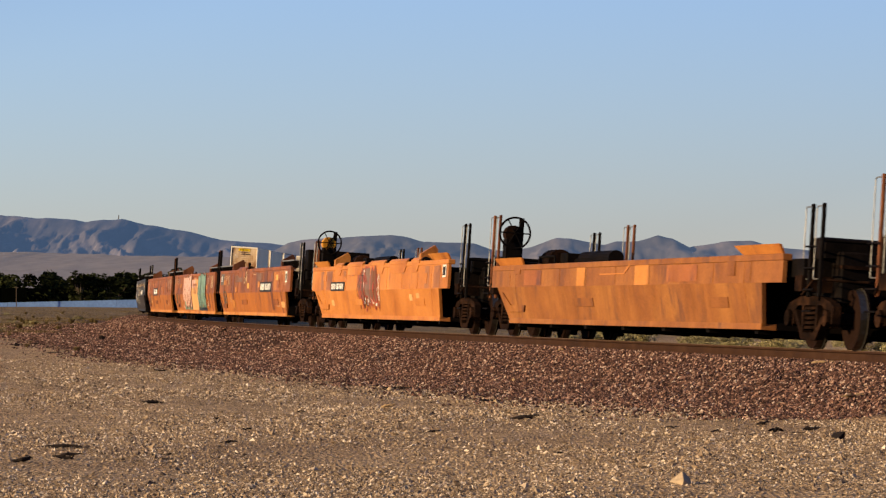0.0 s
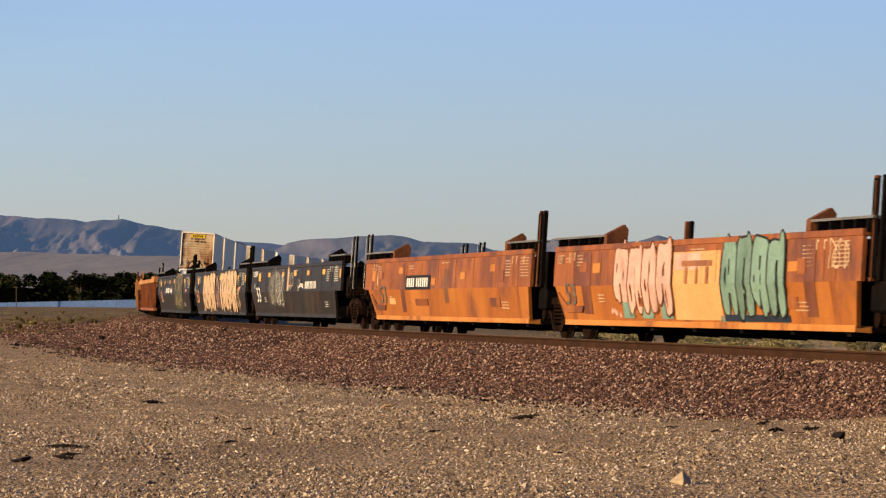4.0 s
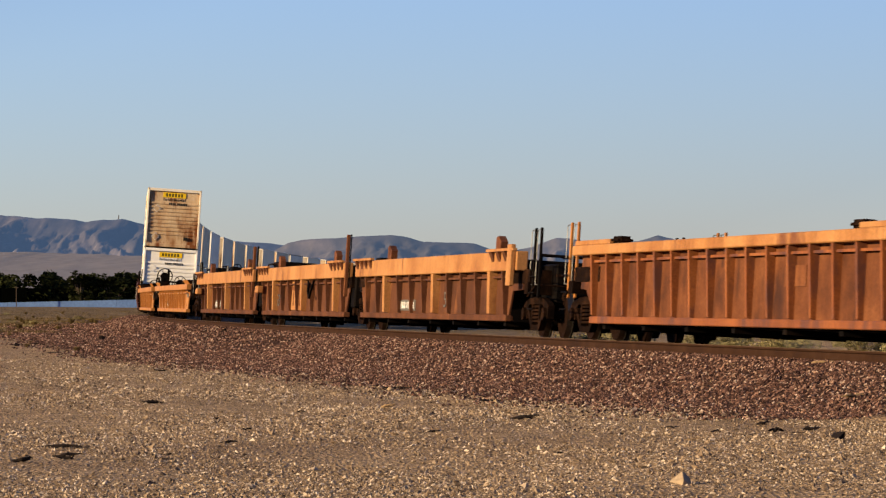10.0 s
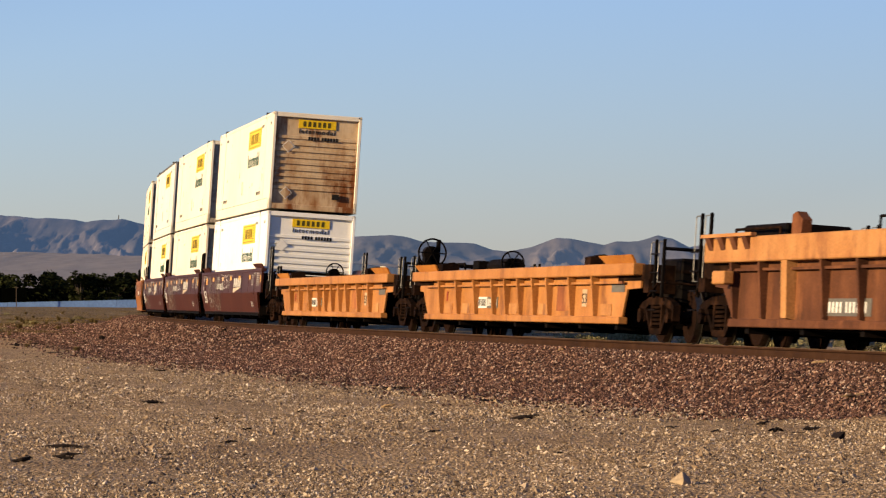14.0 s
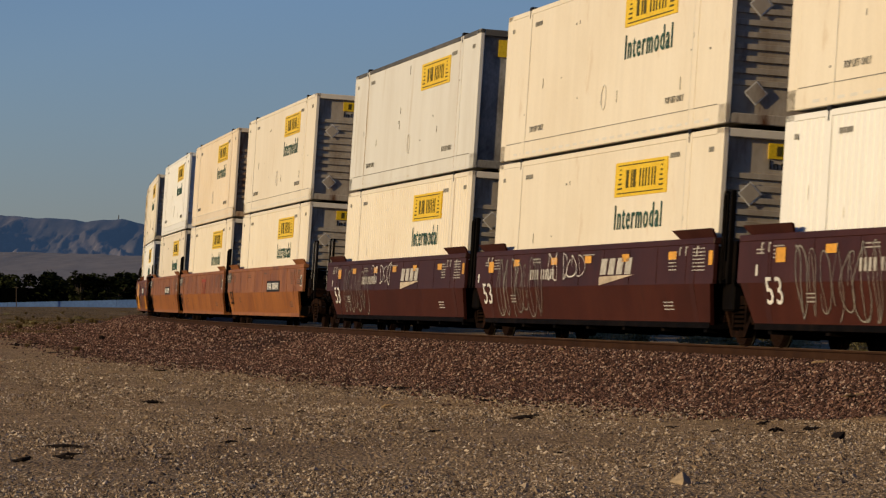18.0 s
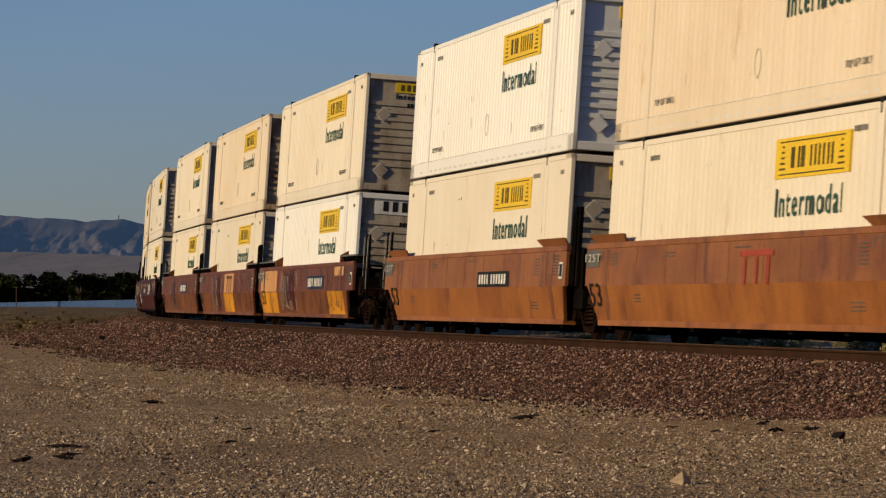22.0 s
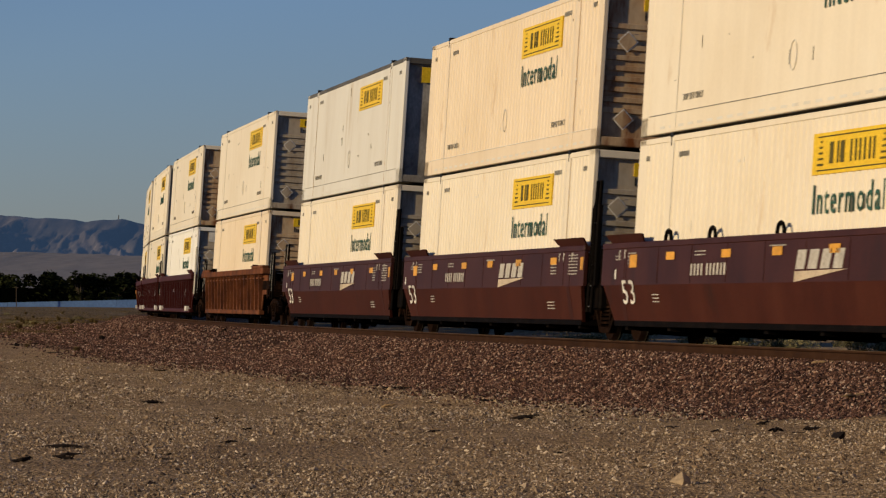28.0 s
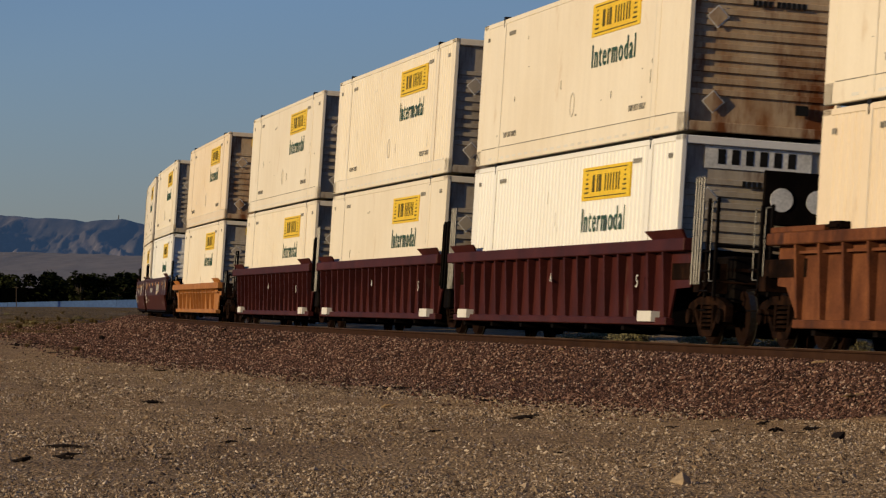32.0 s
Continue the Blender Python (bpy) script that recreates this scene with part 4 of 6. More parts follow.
# low: body paint brightened as if by ground light on the tilted lower side
STYLES = {
    "smooth_u": dict(top=1.60, body="orange_b", chord="orange_b", guide=None, low="lowside", sill="guide"),
    "smooth_y": dict(top=1.31, body="orange_y", chord="orange_y", guide="orange"),
    "smooth_v": dict(top=1.50, body="orange", chord="orange", guide="guide"),
    "smooth_d": dict(top=1.63, body="dark", chord="dark", guide=None),
    "smooth_b": dict(top=1.60, body="brown", chord="brown", guide="brown", low="brown_low", sill="black"),
    "smooth_t": dict(top=1.62, body="orange_c", chord="orange_c", guide="orange_c", low="low_c", sill="low_c"),
    "smooth_c": dict(top=1.60, body="brown_c", chord="brown_c", guide=None, low="low_d", sill="low_d"),
    "ribbed_r": dict(top=1.60, body="rusty", chord="peach", rib="orange_b", ribs=17, band=0.17, guide="peach"),
    "ribbed_q": dict(top=1.60, body="rusty", chord="rusty", rib="rusty", ribs=17, band=0.17, guide="rusty"),
    "ribbed_o": dict(top=1.58, body="rustpanel", chord="peach", rib="rustpanel", band=0.37, big="peach", bracket=True, guide=None,
                     ribs=(-8.0, -6.6, -5.34, -3.75, -2.2, -0.7, 0.71, 2.2, 3.73, 5.24, 6.74, 7.95)),
    "ribbed_p": dict(top=1.26, body="amber", chord="amber", rib="amber", band=0.20, guide="guide", ribs=(-7.0, -5.2, -3.4, -1.65, -0.46, 0.73, 2.0, 3.2, 5.0, 6.75)),
    "ribbed_g": dict(top=1.62, body="maroon", chord="maroon", rib="maroon", ribs=18, band=0.2, white=True, guide="maroon"),
}


def well_car(style, role, label, group):
    st = STYLES[style]
    hr, hf, cr, cf = ROLE[role]
    x0, x1, top = -hr, hf, st["top"]
    car = tagged(new("well_car"), label, "rail car", group)
    ribbed = style.startswith("ribbed")
    fr0, fr1 = (1.0, 1.3) if cf else (0.15, 0.45)          # how much shorter the lower body is, front: upper edge, foot
    re0, re1 = (0.5, 1.2) if cr else (0.15, 0.6)
    for sgn in (-1, 1):
        def Y(v):
            return sgn * v
        if not ribbed:
            bm = bmesh.new()
            prism(bm, [(Y(1.50), top - 0.10), (Y(1.50), CREASE), (Y(1.44), CREASE), (Y(1.44), top - 0.10)], x0, x1, "x")
            part("side_wall", bm, st["body"], car)
            bm = bmesh.new()
            v = [(x0 + re0, Y(1.50), CREASE), (x1 - fr0, Y(1.50), CREASE), (x1 - fr1, Y(1.37), 0.28), (x0 + re1, Y(1.37), 0.28)]
            w = [(a, b - Y(0.06), c) for a, b, c in v]
            A, B = [bm.verts.new(p) for p in v], [bm.verts.new(p) for p in w]
            bm.faces.new(A), bm.faces.new(B[::-1])
            for i in range(4):
                bm.faces.new((A[i], A[(i + 1) % 4], B[(i + 1) % 4], B[i]))
            part("lower_side", bm, st.get("low", st["body"]), car)
            a, b = sorted((Y(1.36), Y(1.512)))
            part("top_chord", bevelled(boxes((x0 + 0.02, x1 - 0.02, a, b, top - 0.10, top)), 0.012), st["chord"], car)
            a, b = sorted((Y(1.15), Y(1.385)))
            part("bottom_sill", boxes((x0 + re1, x1 - fr1, a, b, 0.23, 0.32)), st.get("sill", st["body"]), car)
            if sgn < 0:
                for k in range(9):
                    xx = x0 + 1.6 + (x1 - x0 - 3.2) * k / 8
                    part("weld_seam", boxes((xx - 0.012, xx + 0.012, -1.506, -1.49, CREASE + 0.02, top - 0.1)), st["body"], car)
                for xx in (x0 + re1 + 0.75, x1 - fr1 - 0.75):
                    bm = bmesh.new()
                    prism(bm, [(-1.376, 0.30), (-1.506, CREASE), (-1.506, top - 0.1), (-1.49, top - 0.1), (-1.49, CREASE), (-1.36, 0.30)], xx - 0.13, xx + 0.13, "x")
                    part("doubler_plate", bm, st.get("low", st["body"]) if style in ("smooth_y", "smooth_v") else st["body"], car)
                if style in ("smooth_u", "smooth_y", "smooth_v"):
                    a = x0 + re1
                    bm = bmesh.new()
                    v = [(a - 0.10, 0.62), (a + 0.25, 0.44), (a + 1.4, 0.44), (a + 1.55, 0.56), (a + 0.35, 0.56), (a - 0.20, 0.80)]
                    A = [bm.verts.new((q, -(skin(z, False) + 0.03), z)) for q, z in v]
                    B = [bm.verts.new((q, -(skin(z, False) - 0.02), z)) for q, z in v]
                    bm.faces.new(A)
                    for i in range(6):
                        bm.faces.new((A[i], A[(i + 1) % 6], B[(i + 1) % 6], B[i]))
                    part("corner_stiffener", bm, st["body"], car)
                    for q, z, w, h in ((-2.1, 0.62, 1.5, 0.14), (x1 - 2.6, 1.12, 0.4, 0.22), (x1 - 3.4, 0.62, 1.1, 0.16), (x0 + 2.2, 1.22, 0.5, 0.16)):
                        bm = bmesh.new()
                        A = [bm.verts.new((q + i * w / 2, -(skin(z + k * h / 2, False) + 0.016), z + k * h / 2)) for i, k in ((-1, -1), (1, -1), (1, 1), (-1, 1))]
                        B = [bm.verts.new((p.co.x, p.co.y + 0.03, p.co.z)) for p in A]
                        bm.faces.new(A)
                        for i in range(4):
                            bm.faces.new((A[i], A[(i + 1) % 4], B[(i + 1) % 4], B[i]))
                        part("access_panel", bm, st["body"], car)
        else:
            band = st["band"]
            zc = top - band
            bm = bmesh.new()
            prism(bm, [(x0 + 0.1, zc), (x1 - 0.1, zc), (x1 - 0.1, 0.86), (x1 - fr0, 0.84), (x1 - fr1, 0.30), (x0 + re1, 0.30), (x0 + re0, 0.84), (x0 + 0.1, 0.86)],
                  *sorted((Y(1.312), Y(1.345))), "y")
            part("side_wall", bm, st["body"], car)
            a, b = sorted((Y(1.30), Y(1.52)))
            part("top_chord", bevelled(boxes((x0, x1, a, b, zc, top)), 0.015), st["chord"], car)
            a, b = sorted((Y(1.26), Y(1.42)))
            part("bottom_sill", bevelled(boxes((x0 + re1 - 0.1, x1 - fr1 + 0.1, a, b, 0.26, 0.38)), 0.012), st["rib"] if style != "ribbed_p" else st["chord"], car)
            if style != "ribbed_g":
                a, b = sorted((Y(1.40), Y(1.44)))
                part("stiffener", boxes((x0 + 1.0, x1 - 1.0, a, b, zc - 0.13, zc - 0.09)), st["rib"], car)
            a0, a1 = x0 + re1 + 0.05, x1 - fr1 - 0.05
            n = st["ribs"]
            for xx in n if isinstance(n, tuple) else [a0 + (a1 - a0) * k / (n - 1) for k in range(n)]:
                big = st.get("big") and xx in (-5.34, 0.71, 6.74)
                bm = bmesh.new()
                hw, out = (0.13, 1.51) if big else (0.045, 1.495)
                foot = 1.47 if big else 1.42
                v = [(xx - hw, Y(1.345), 0.38), (xx + hw, Y(1.345), 0.38), (xx + hw, Y(foot), 0.40), (xx - hw, Y(foot), 0.40),
                     (xx - hw, Y(1.345), zc), (xx + hw, Y(1.345), zc), (xx + hw, Y(out), zc), (xx - hw, Y(out), zc)]
                v = [bm.verts.new(p) for p in v]
                for f in ((0, 1, 2, 3), (4, 7, 6, 5), (0, 4, 5, 1), (1, 5, 6, 2), (2, 6, 7, 3), (3, 7, 4, 0)):
                    bm.faces.new([v[i] for i in f])
                part("rib", bm, st["big"] if big else st["rib"], car)
            if st.get("bracket"):
                for e, s in ((x0, 1), (x1, -1)):
                    bm = bmesh.new()
                    box(bm, *sorted((e, e + s * 2.6)), *sorted((Y(1.52), Y(1.60))), top + 0.0, top + 0.05)
                    part("end_ledge", bm, st["chord"], car)
                    for k in range(4):
                        xx = e + s * (0.35 + 0.62 * k)
                        bm = bmesh.new()
                        prism(bm, [(Y(1.52), top), (Y(1.60), top), (Y(1.52), top - 0.19)], xx - 0.12, xx + 0.12, "x")
                        part("gusset", bm, "rustpanel", car)
            if st.get("white") and sgn < 0:
                for e in (x0 + re1 + 0.35, x1 - fr1 - 1.75):
                    part("end_patch", boxes((e + 0.3, e + 1.2, -1.49, -1.34, 0.31, 0.48)), "greyc", car, "soiled white end patch")
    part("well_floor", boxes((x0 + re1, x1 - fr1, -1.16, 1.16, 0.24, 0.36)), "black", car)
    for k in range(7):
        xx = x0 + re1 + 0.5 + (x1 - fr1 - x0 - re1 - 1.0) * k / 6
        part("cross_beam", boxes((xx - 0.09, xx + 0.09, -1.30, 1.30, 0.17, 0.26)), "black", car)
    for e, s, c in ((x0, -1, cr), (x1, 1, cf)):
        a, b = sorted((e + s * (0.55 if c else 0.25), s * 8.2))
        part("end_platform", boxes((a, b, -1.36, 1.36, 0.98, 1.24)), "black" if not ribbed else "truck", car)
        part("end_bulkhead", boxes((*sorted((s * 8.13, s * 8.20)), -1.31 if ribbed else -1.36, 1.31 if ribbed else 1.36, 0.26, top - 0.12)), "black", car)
        if c:
            coupler(car, e + s * 0.1, s)
            bogie(car, e + s * 0.25, True)
            hoop = {"ribbed_r": "guide", "smooth_y": "rusty", "smooth_v": "rusty"}.get(style, "black") if s < 0 else "black"
            for k in (0.55, 1.05):
                hi = {"ribbed_p": 1.62, "ribbed_r": 2.02, "ribbed_q": 2.02, "ribbed_o": 1.98, "smooth_y": 1.98 if s > 0 else 2.3}.get(style, 2.2)
                grab_loop(car, e + s * k, -1.34, 0.85, hi, 0.22, hoop)
                grab_loop(car, e + s * k, 1.34, 0.85, hi, 0.22, hoop)
            part("crossover_step", boxes((*sorted((e + s * 0.1, e + s * 1.0)), -0.95, 0.95, 1.12, 1.17)), "truck", car)
            part("end_rail", pipe(bmesh.new(), [(e + s * 0.95, -1.25, 1.1), (e + s * 0.95, -1.25, 1.5), (e + s * 0.95, 1.25, 1.5), (e + s * 0.95, 1.25, 1.1)], 0.03), "black", car)
            part("uncoupling_lever", pipe(bmesh.new(), [(e + s * 0.7, -1.42, 0.72), (e + s * 0.85, -1.3, 0.95), (e + s * 1.1, -0.3, 0.95), (e + s * 1.3, 0.0, 0.98)], 0.02), "truck", car)
            if style in ("smooth_y", "smooth_v", "smooth_u") and s > 0:
                part("equipment_cabinet", bevelled(boxes((e + 0.05, e + 0.75, -1.15, 0.5, 1.24, 2.05 if role == "A" else 1.55)), 0.02), "black", car, "grimy black equipment cabinet")
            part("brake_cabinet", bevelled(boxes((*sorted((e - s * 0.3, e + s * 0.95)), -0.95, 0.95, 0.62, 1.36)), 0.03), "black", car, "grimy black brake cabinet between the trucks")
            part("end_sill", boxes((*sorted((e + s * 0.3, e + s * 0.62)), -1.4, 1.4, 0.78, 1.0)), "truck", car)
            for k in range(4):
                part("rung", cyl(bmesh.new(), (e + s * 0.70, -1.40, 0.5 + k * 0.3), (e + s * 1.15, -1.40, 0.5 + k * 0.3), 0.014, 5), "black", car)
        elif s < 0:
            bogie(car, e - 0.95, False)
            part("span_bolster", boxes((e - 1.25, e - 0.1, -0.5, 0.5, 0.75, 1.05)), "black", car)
            # plain black blocks added to fill the gap to the next unit
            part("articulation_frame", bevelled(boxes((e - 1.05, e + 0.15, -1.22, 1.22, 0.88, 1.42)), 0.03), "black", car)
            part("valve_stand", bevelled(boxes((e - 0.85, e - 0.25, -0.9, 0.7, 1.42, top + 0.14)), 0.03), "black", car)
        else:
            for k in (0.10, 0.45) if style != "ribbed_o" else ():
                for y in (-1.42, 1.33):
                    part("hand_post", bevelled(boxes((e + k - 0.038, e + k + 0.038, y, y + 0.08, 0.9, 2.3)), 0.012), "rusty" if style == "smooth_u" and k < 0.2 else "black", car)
            # plain black block added to close the gap from this side
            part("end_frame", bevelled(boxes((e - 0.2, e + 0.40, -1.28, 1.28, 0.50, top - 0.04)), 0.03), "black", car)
            part("post_rail", pipe(bmesh.new(), [(e + 0.16, -1.44, 0.95), (e + 0.16, -1.44, 2.24), (e + 0.38, -1.44, 2.24), (e + 0.38, -1.44, 0.95)], 0.014), "black", car)
    if st["guide"]:
        guides(car, x0, x1, top, st["guide"], style in ("ribbed_r", "ribbed_q"))
    if style in ("smooth_d", "smooth_u", "smooth_c"):
        walkway(car, x0, x1, top, "black" if style == "smooth_d" else "rusty")
    if style == "ribbed_o":
        for e in (x0 + 4.3, x1 - 2.1):
            bm = bmesh.new()
            prism(bm, [(e - 0.22, top), (e + 0.22, top), (e + 0.26, top + 0.20), (e - 0.02, top + 0.32), (e - 0.22, top + 0.28)], -1.46, -1.32)
            part("stop_plate", bm, "rusty", car)
    if style in ("smooth_y", "smooth_v"):
        brake_gear(car, x0 + 1.0, top, "truck", True, -1.15)
    pads = {"smooth_v": ((-5.4, -4.4), (-3.5, -1.2), (-0.25, 1.9), (2.65, 4.9), (5.5, 6.5)), "smooth_u": ((-3.7, -1.5),) if role == "A" else ()}
    for a, b in pads.get(style, ()):
        pad = part("chord_pad", prism(bmesh.new(), [(-1.53, top - 0.04), (-1.53, top + 0.02), (-1.47, top + 0.075), (-1.30, top + 0.08), (-1.30, top - 0.02), (-1.50, top - 0.04)], a, b, "x"), st["chord"], car)
        bm = bmesh.new()
        v = [(a, top - 0.03), (b, top - 0.03), (b - 0.35, top - 0.24), (a + 0.05, top - 0.24)]
        A, B = [bm.verts.new((x, -1.514, z)) for x, z in v], [bm.verts.new((x, -1.49, z)) for x, z in v]
        bm.faces.new(A)
        for i in range(4):
            bm.faces.new((A[i], A[(i + 1) % 4], B[(i + 1) % 4], B[i]))
        part("pad_flap", bm, st["chord"], pad)
        part("pad_end", cyl(bmesh.new(), (b, -1.40, top + 0.01), (b + 0.16, -1.40, top + 0.01), 0.085, 12), "black", pad)
    if style == "smooth_v":
        part("stop_plate", prism(bmesh.new(), [(-1.48, top), (-1.12, top), (-1.11, top + 0.27), (-1.18, top + 0.36), (-1.48, top + 0.16)], -6.0, -5.8, "x"), "guide", car)
        part("stop_plate", prism(bmesh.new(), [(-1.48, top), (-1.12, top), (-1.11, top + 0.27), (-1.18, top + 0.36), (-1.48, top + 0.16)], 6.2, 6.4, "x"), "guide", car)
    if style == "smooth_d" and role == "Z":
        brake_gear(car, -7.6, top, "black", False, -0.2)
    return car


# ---- markings: sprayed or stencilled, lying on the outer skin ----
def ribbon(bm, pts, w, ribbed, lift=0.009):
    """One continuous stroke of paint."""
    last = None
    for i, (x, z) in enumerate(pts):
        (xa, za), (xb, zb) = pts[max(i - 1, 0)], pts[min(i + 1, len(pts) - 1)]
        d = Vector((xb - xa, zb - za))
        n = Vector((-d.y, d.x)).normalized() * w / 2 if d.length > 1e-6 else Vector((0, w / 2))
        now = [bm.verts.new((x + k * n.x, -(skin(z + k * n.y, ribbed) + lift), z + k * n.y)) for k in (1, -1)]
        if last:
            bm.faces.new((last[0], now[0], now[1], last[1]))
        last = now


def blob(bm, cx, cz, rx, rz, rng, ribbed, lift, wobble=0.16, squash=2.6):
    n, ring = 22, []
    ph = [rng.uniform(0, 6.28) for _ in range(3)]
    for i in range(n):
        a = 2 * math.pi * i / n
        c, s = math.cos(a), math.sin(a)
        k = (abs(c) ** squash + abs(s) ** squash) ** (-1 / squash) * (1 + wobble * (math.sin(2 * a + ph[0]) * 0.5 + math.sin(3 * a + ph[1]) * 0.5))
        ring.append((cx + rx * k * c, cz + rz * k * s))
    mid = [(x, z) for x, z in ring]
    # cut at the crease so that the paint follows the bend
    for lo, hi in ((0.2, CREASE), (CREASE, 2.0)):
        pts = []
        for (xa, za), (xb, zb) in zip(mid, mid[1:] + mid[:1]):
            if lo <= za <= hi:
                pts.append((xa, za))
            for lim in (lo, hi):
                if (za - lim) * (zb - lim) < 0:
                    t = (lim - za) / (zb - za)
                    pts.append((xa + (xb - xa) * t, lim))
        if len(pts) > 2:
            f = bm.faces.new([bm.verts.new((x, -(skin(z, ribbed) + lift), z)) for x, z in pts])
            bmesh.ops.triangulate(bm, faces=[f])


def bubble_letters(car, x0, x1, z0, z1, count, fill, line, seed, ribbed=False):
    """A row of fat sprayed shapes with outlines (no words): tall rounded bars, joined by bridges, with small drips."""
    rng = random.Random(seed)
    w = (x1 - x0) / count
    mid, half = (z0 + z1) / 2, (z1 - z0) / 2
    lift = 0.006
    for i in range(count):
        cx = x0 + w * (i + 0.5)
        shapes = []
        for k in (-1, 1):
            cut = rng.uniform(0.0, 0.45) if rng.random() < 0.5 else 0.0
            up = rng.choice((-1, 1))
            shapes.append((cx + k * w * rng.uniform(0.23, 0.28), mid + up * cut * half * 0.5, w * rng.uniform(0.19, 0.23), half * (1.0 - cut * 0.5) * rng.uniform(0.92, 1.0), 3.4))
        for z in (rng.choice((z1 - 0.16, z1 - 0.22)), rng.uniform(mid - 0.2, mid + 0.1), z0 + 0.14)[:rng.choice((1, 2, 2))]:
            shapes.append((cx, z, w * 0.40, 0.14, 2.6))
        bm = bmesh.new()
        for n, (x, z, rx, rz, sq) in enumerate(shapes):
            blob(bm, x, z, rx + 0.075, rz + 0.035, random.Random(seed * 50 + i * 5 + n), ribbed, lift + 0.0004 * n, 0.14, sq)
        edge = part("graffiti", bm, line, car, "outline of sprayed graffiti")
        bm = bmesh.new()
        for n, (x, z, rx, rz, sq) in enumerate(shapes):
            blob(bm, x, z, rx, rz, random.Random(seed * 50 + i * 5 + n), ribbed, lift + 0.003 + 0.0004 * n, 0.14, sq)
        part("graffiti", bm, fill, edge, "fat sprayed graffiti shape")
        lift += 0.006
        for _ in range(2):
            bm = bmesh.new()
            blob(bm, cx + w * rng.uniform(-0.3, 0.3), rng.uniform(mid - half * 0.6, mid + half * 0.6), w * rng.uniform(0.03, 0.07), rng.uniform(0.06, 0.16), rng, ribbed, lift + 0.003, 0.2, 2.0)
            part("graffiti", bm, line, edge)
    for _ in range(count * 2):
        bm = bmesh.new()
        blob(bm, rng.uniform(x0 - 0.3, x1 + 0.3), rng.choice((z0, z1)) + rng.uniform(-.06, .06), w * 0.07, 0.05, rng, ribbed, 0.005, 0.25, 2.0)
        part("graffiti", bm, fill, car)


def scrawl(car, x0, x1, z0, z1, strokes, mat, seed, w=0.035, ribbed=False):
    """Loose looping spray lines (no words)."""
    rng = random.Random(seed)
    for k in range(strokes):
        bm = bmesh.new()
        cx = x0 + (x1 - x0) * (k + 0.5) / strokes
        rx, rz = (x1 - x0) / strokes * rng.uniform(0.45, 0.85), (z1 - z0) / 2 * rng.uniform(0.7, 1.0)
        cz = (z0 + z1) / 2
        a0, turns, p = rng.uniform(0, 6), rng.uniform(0.8, 1.7), rng.uniform(1.5, 2.6)
        pts = []
        for i in range(40):
            u = i / 39
            a = a0 + turns * 6.283 * u
            pts.append((cx + rx * math.cos(a) * (0.5 + 0.5 * math.sin(p * u * 3)), min(z1, max(z0, cz + rz * math.sin(a * 0.9 + 0.6)))))
        ribbon(bm, pts, w * rng.uniform(0.7, 1.4), ribbed, 0.011 + 0.001 * (k % 5))
        part("graffiti", bm, mat, car, "thin looping sprayed graffiti line")


def number_bars(bm, x, z, w, h, count, gap_after, rng, y):
    """A painted number as plain bars of its size."""
    step = w / (count + 0.6)
    xx = x - w / 2
    for i in range(count):
        if i == gap_after:
            xx += step * 0.6
        box(bm, xx, xx + step * 0.52, -(y + 0.004), -y, z - h / 2, z + h / 2)
        xx += step
    return bm


def plate(car, x, z, w, h, mat="ink", ribbed=False, bars="white"):
    y = skin(z, ribbed) + 0.004
    part("number_plate", boxes((x - w / 2, x + w / 2, -(y + 0.005), -y + 0.02, z - h / 2, z + h / 2)), mat, car, "dark painted number panel")
    part("number_print", number_bars(bmesh.new(), x, z, w * 0.88, h * 0.62, 10, 4, random.Random(3), y + 0.006), bars, car)["kind"] = "stuff"


def plain_number(car, x, z, w, h, count, gap, mat="white", ribbed=False):
    part("number_print", number_bars(bmesh.new(), x, z, w, h, count, gap, random.Random(3), skin(z, ribbed) + 0.004), mat, car)["kind"] = "stuff"


def paint(car, x0, x1, z0, z1, mat, name="paint_patch", lift=0.007):
    """A painted rectangle that follows the bend of a smooth side."""
    bm = bmesh.new()
    zs = [z0] + ([CREASE] if z0 < CREASE < z1 else []) + [z1]
    rows = [[bm.verts.new((x, -(skin(z, False) + lift), z)) for x in (x0, x1)] for z in zs]
    for p, q in zip(rows, rows[1:]):
        bm.faces.new((p[0], p[1], q[1], q[0]))
    return part(name, bm, mat, car)


def square(car, x, z, w, h, mat, name="reflector", ribbed=False):
    if not ribbed:
        return paint(car, x - w / 2, x + w / 2, z - h / 2, z + h / 2, mat, name, 0.010 if name != "paint_patch" else 0.006)
    y = skin(z, ribbed)
    return part(name, boxes((x - w / 2, x + w / 2, -(y + 0.012), -y + 0.02, z - h / 2, z + h / 2)), mat, car)


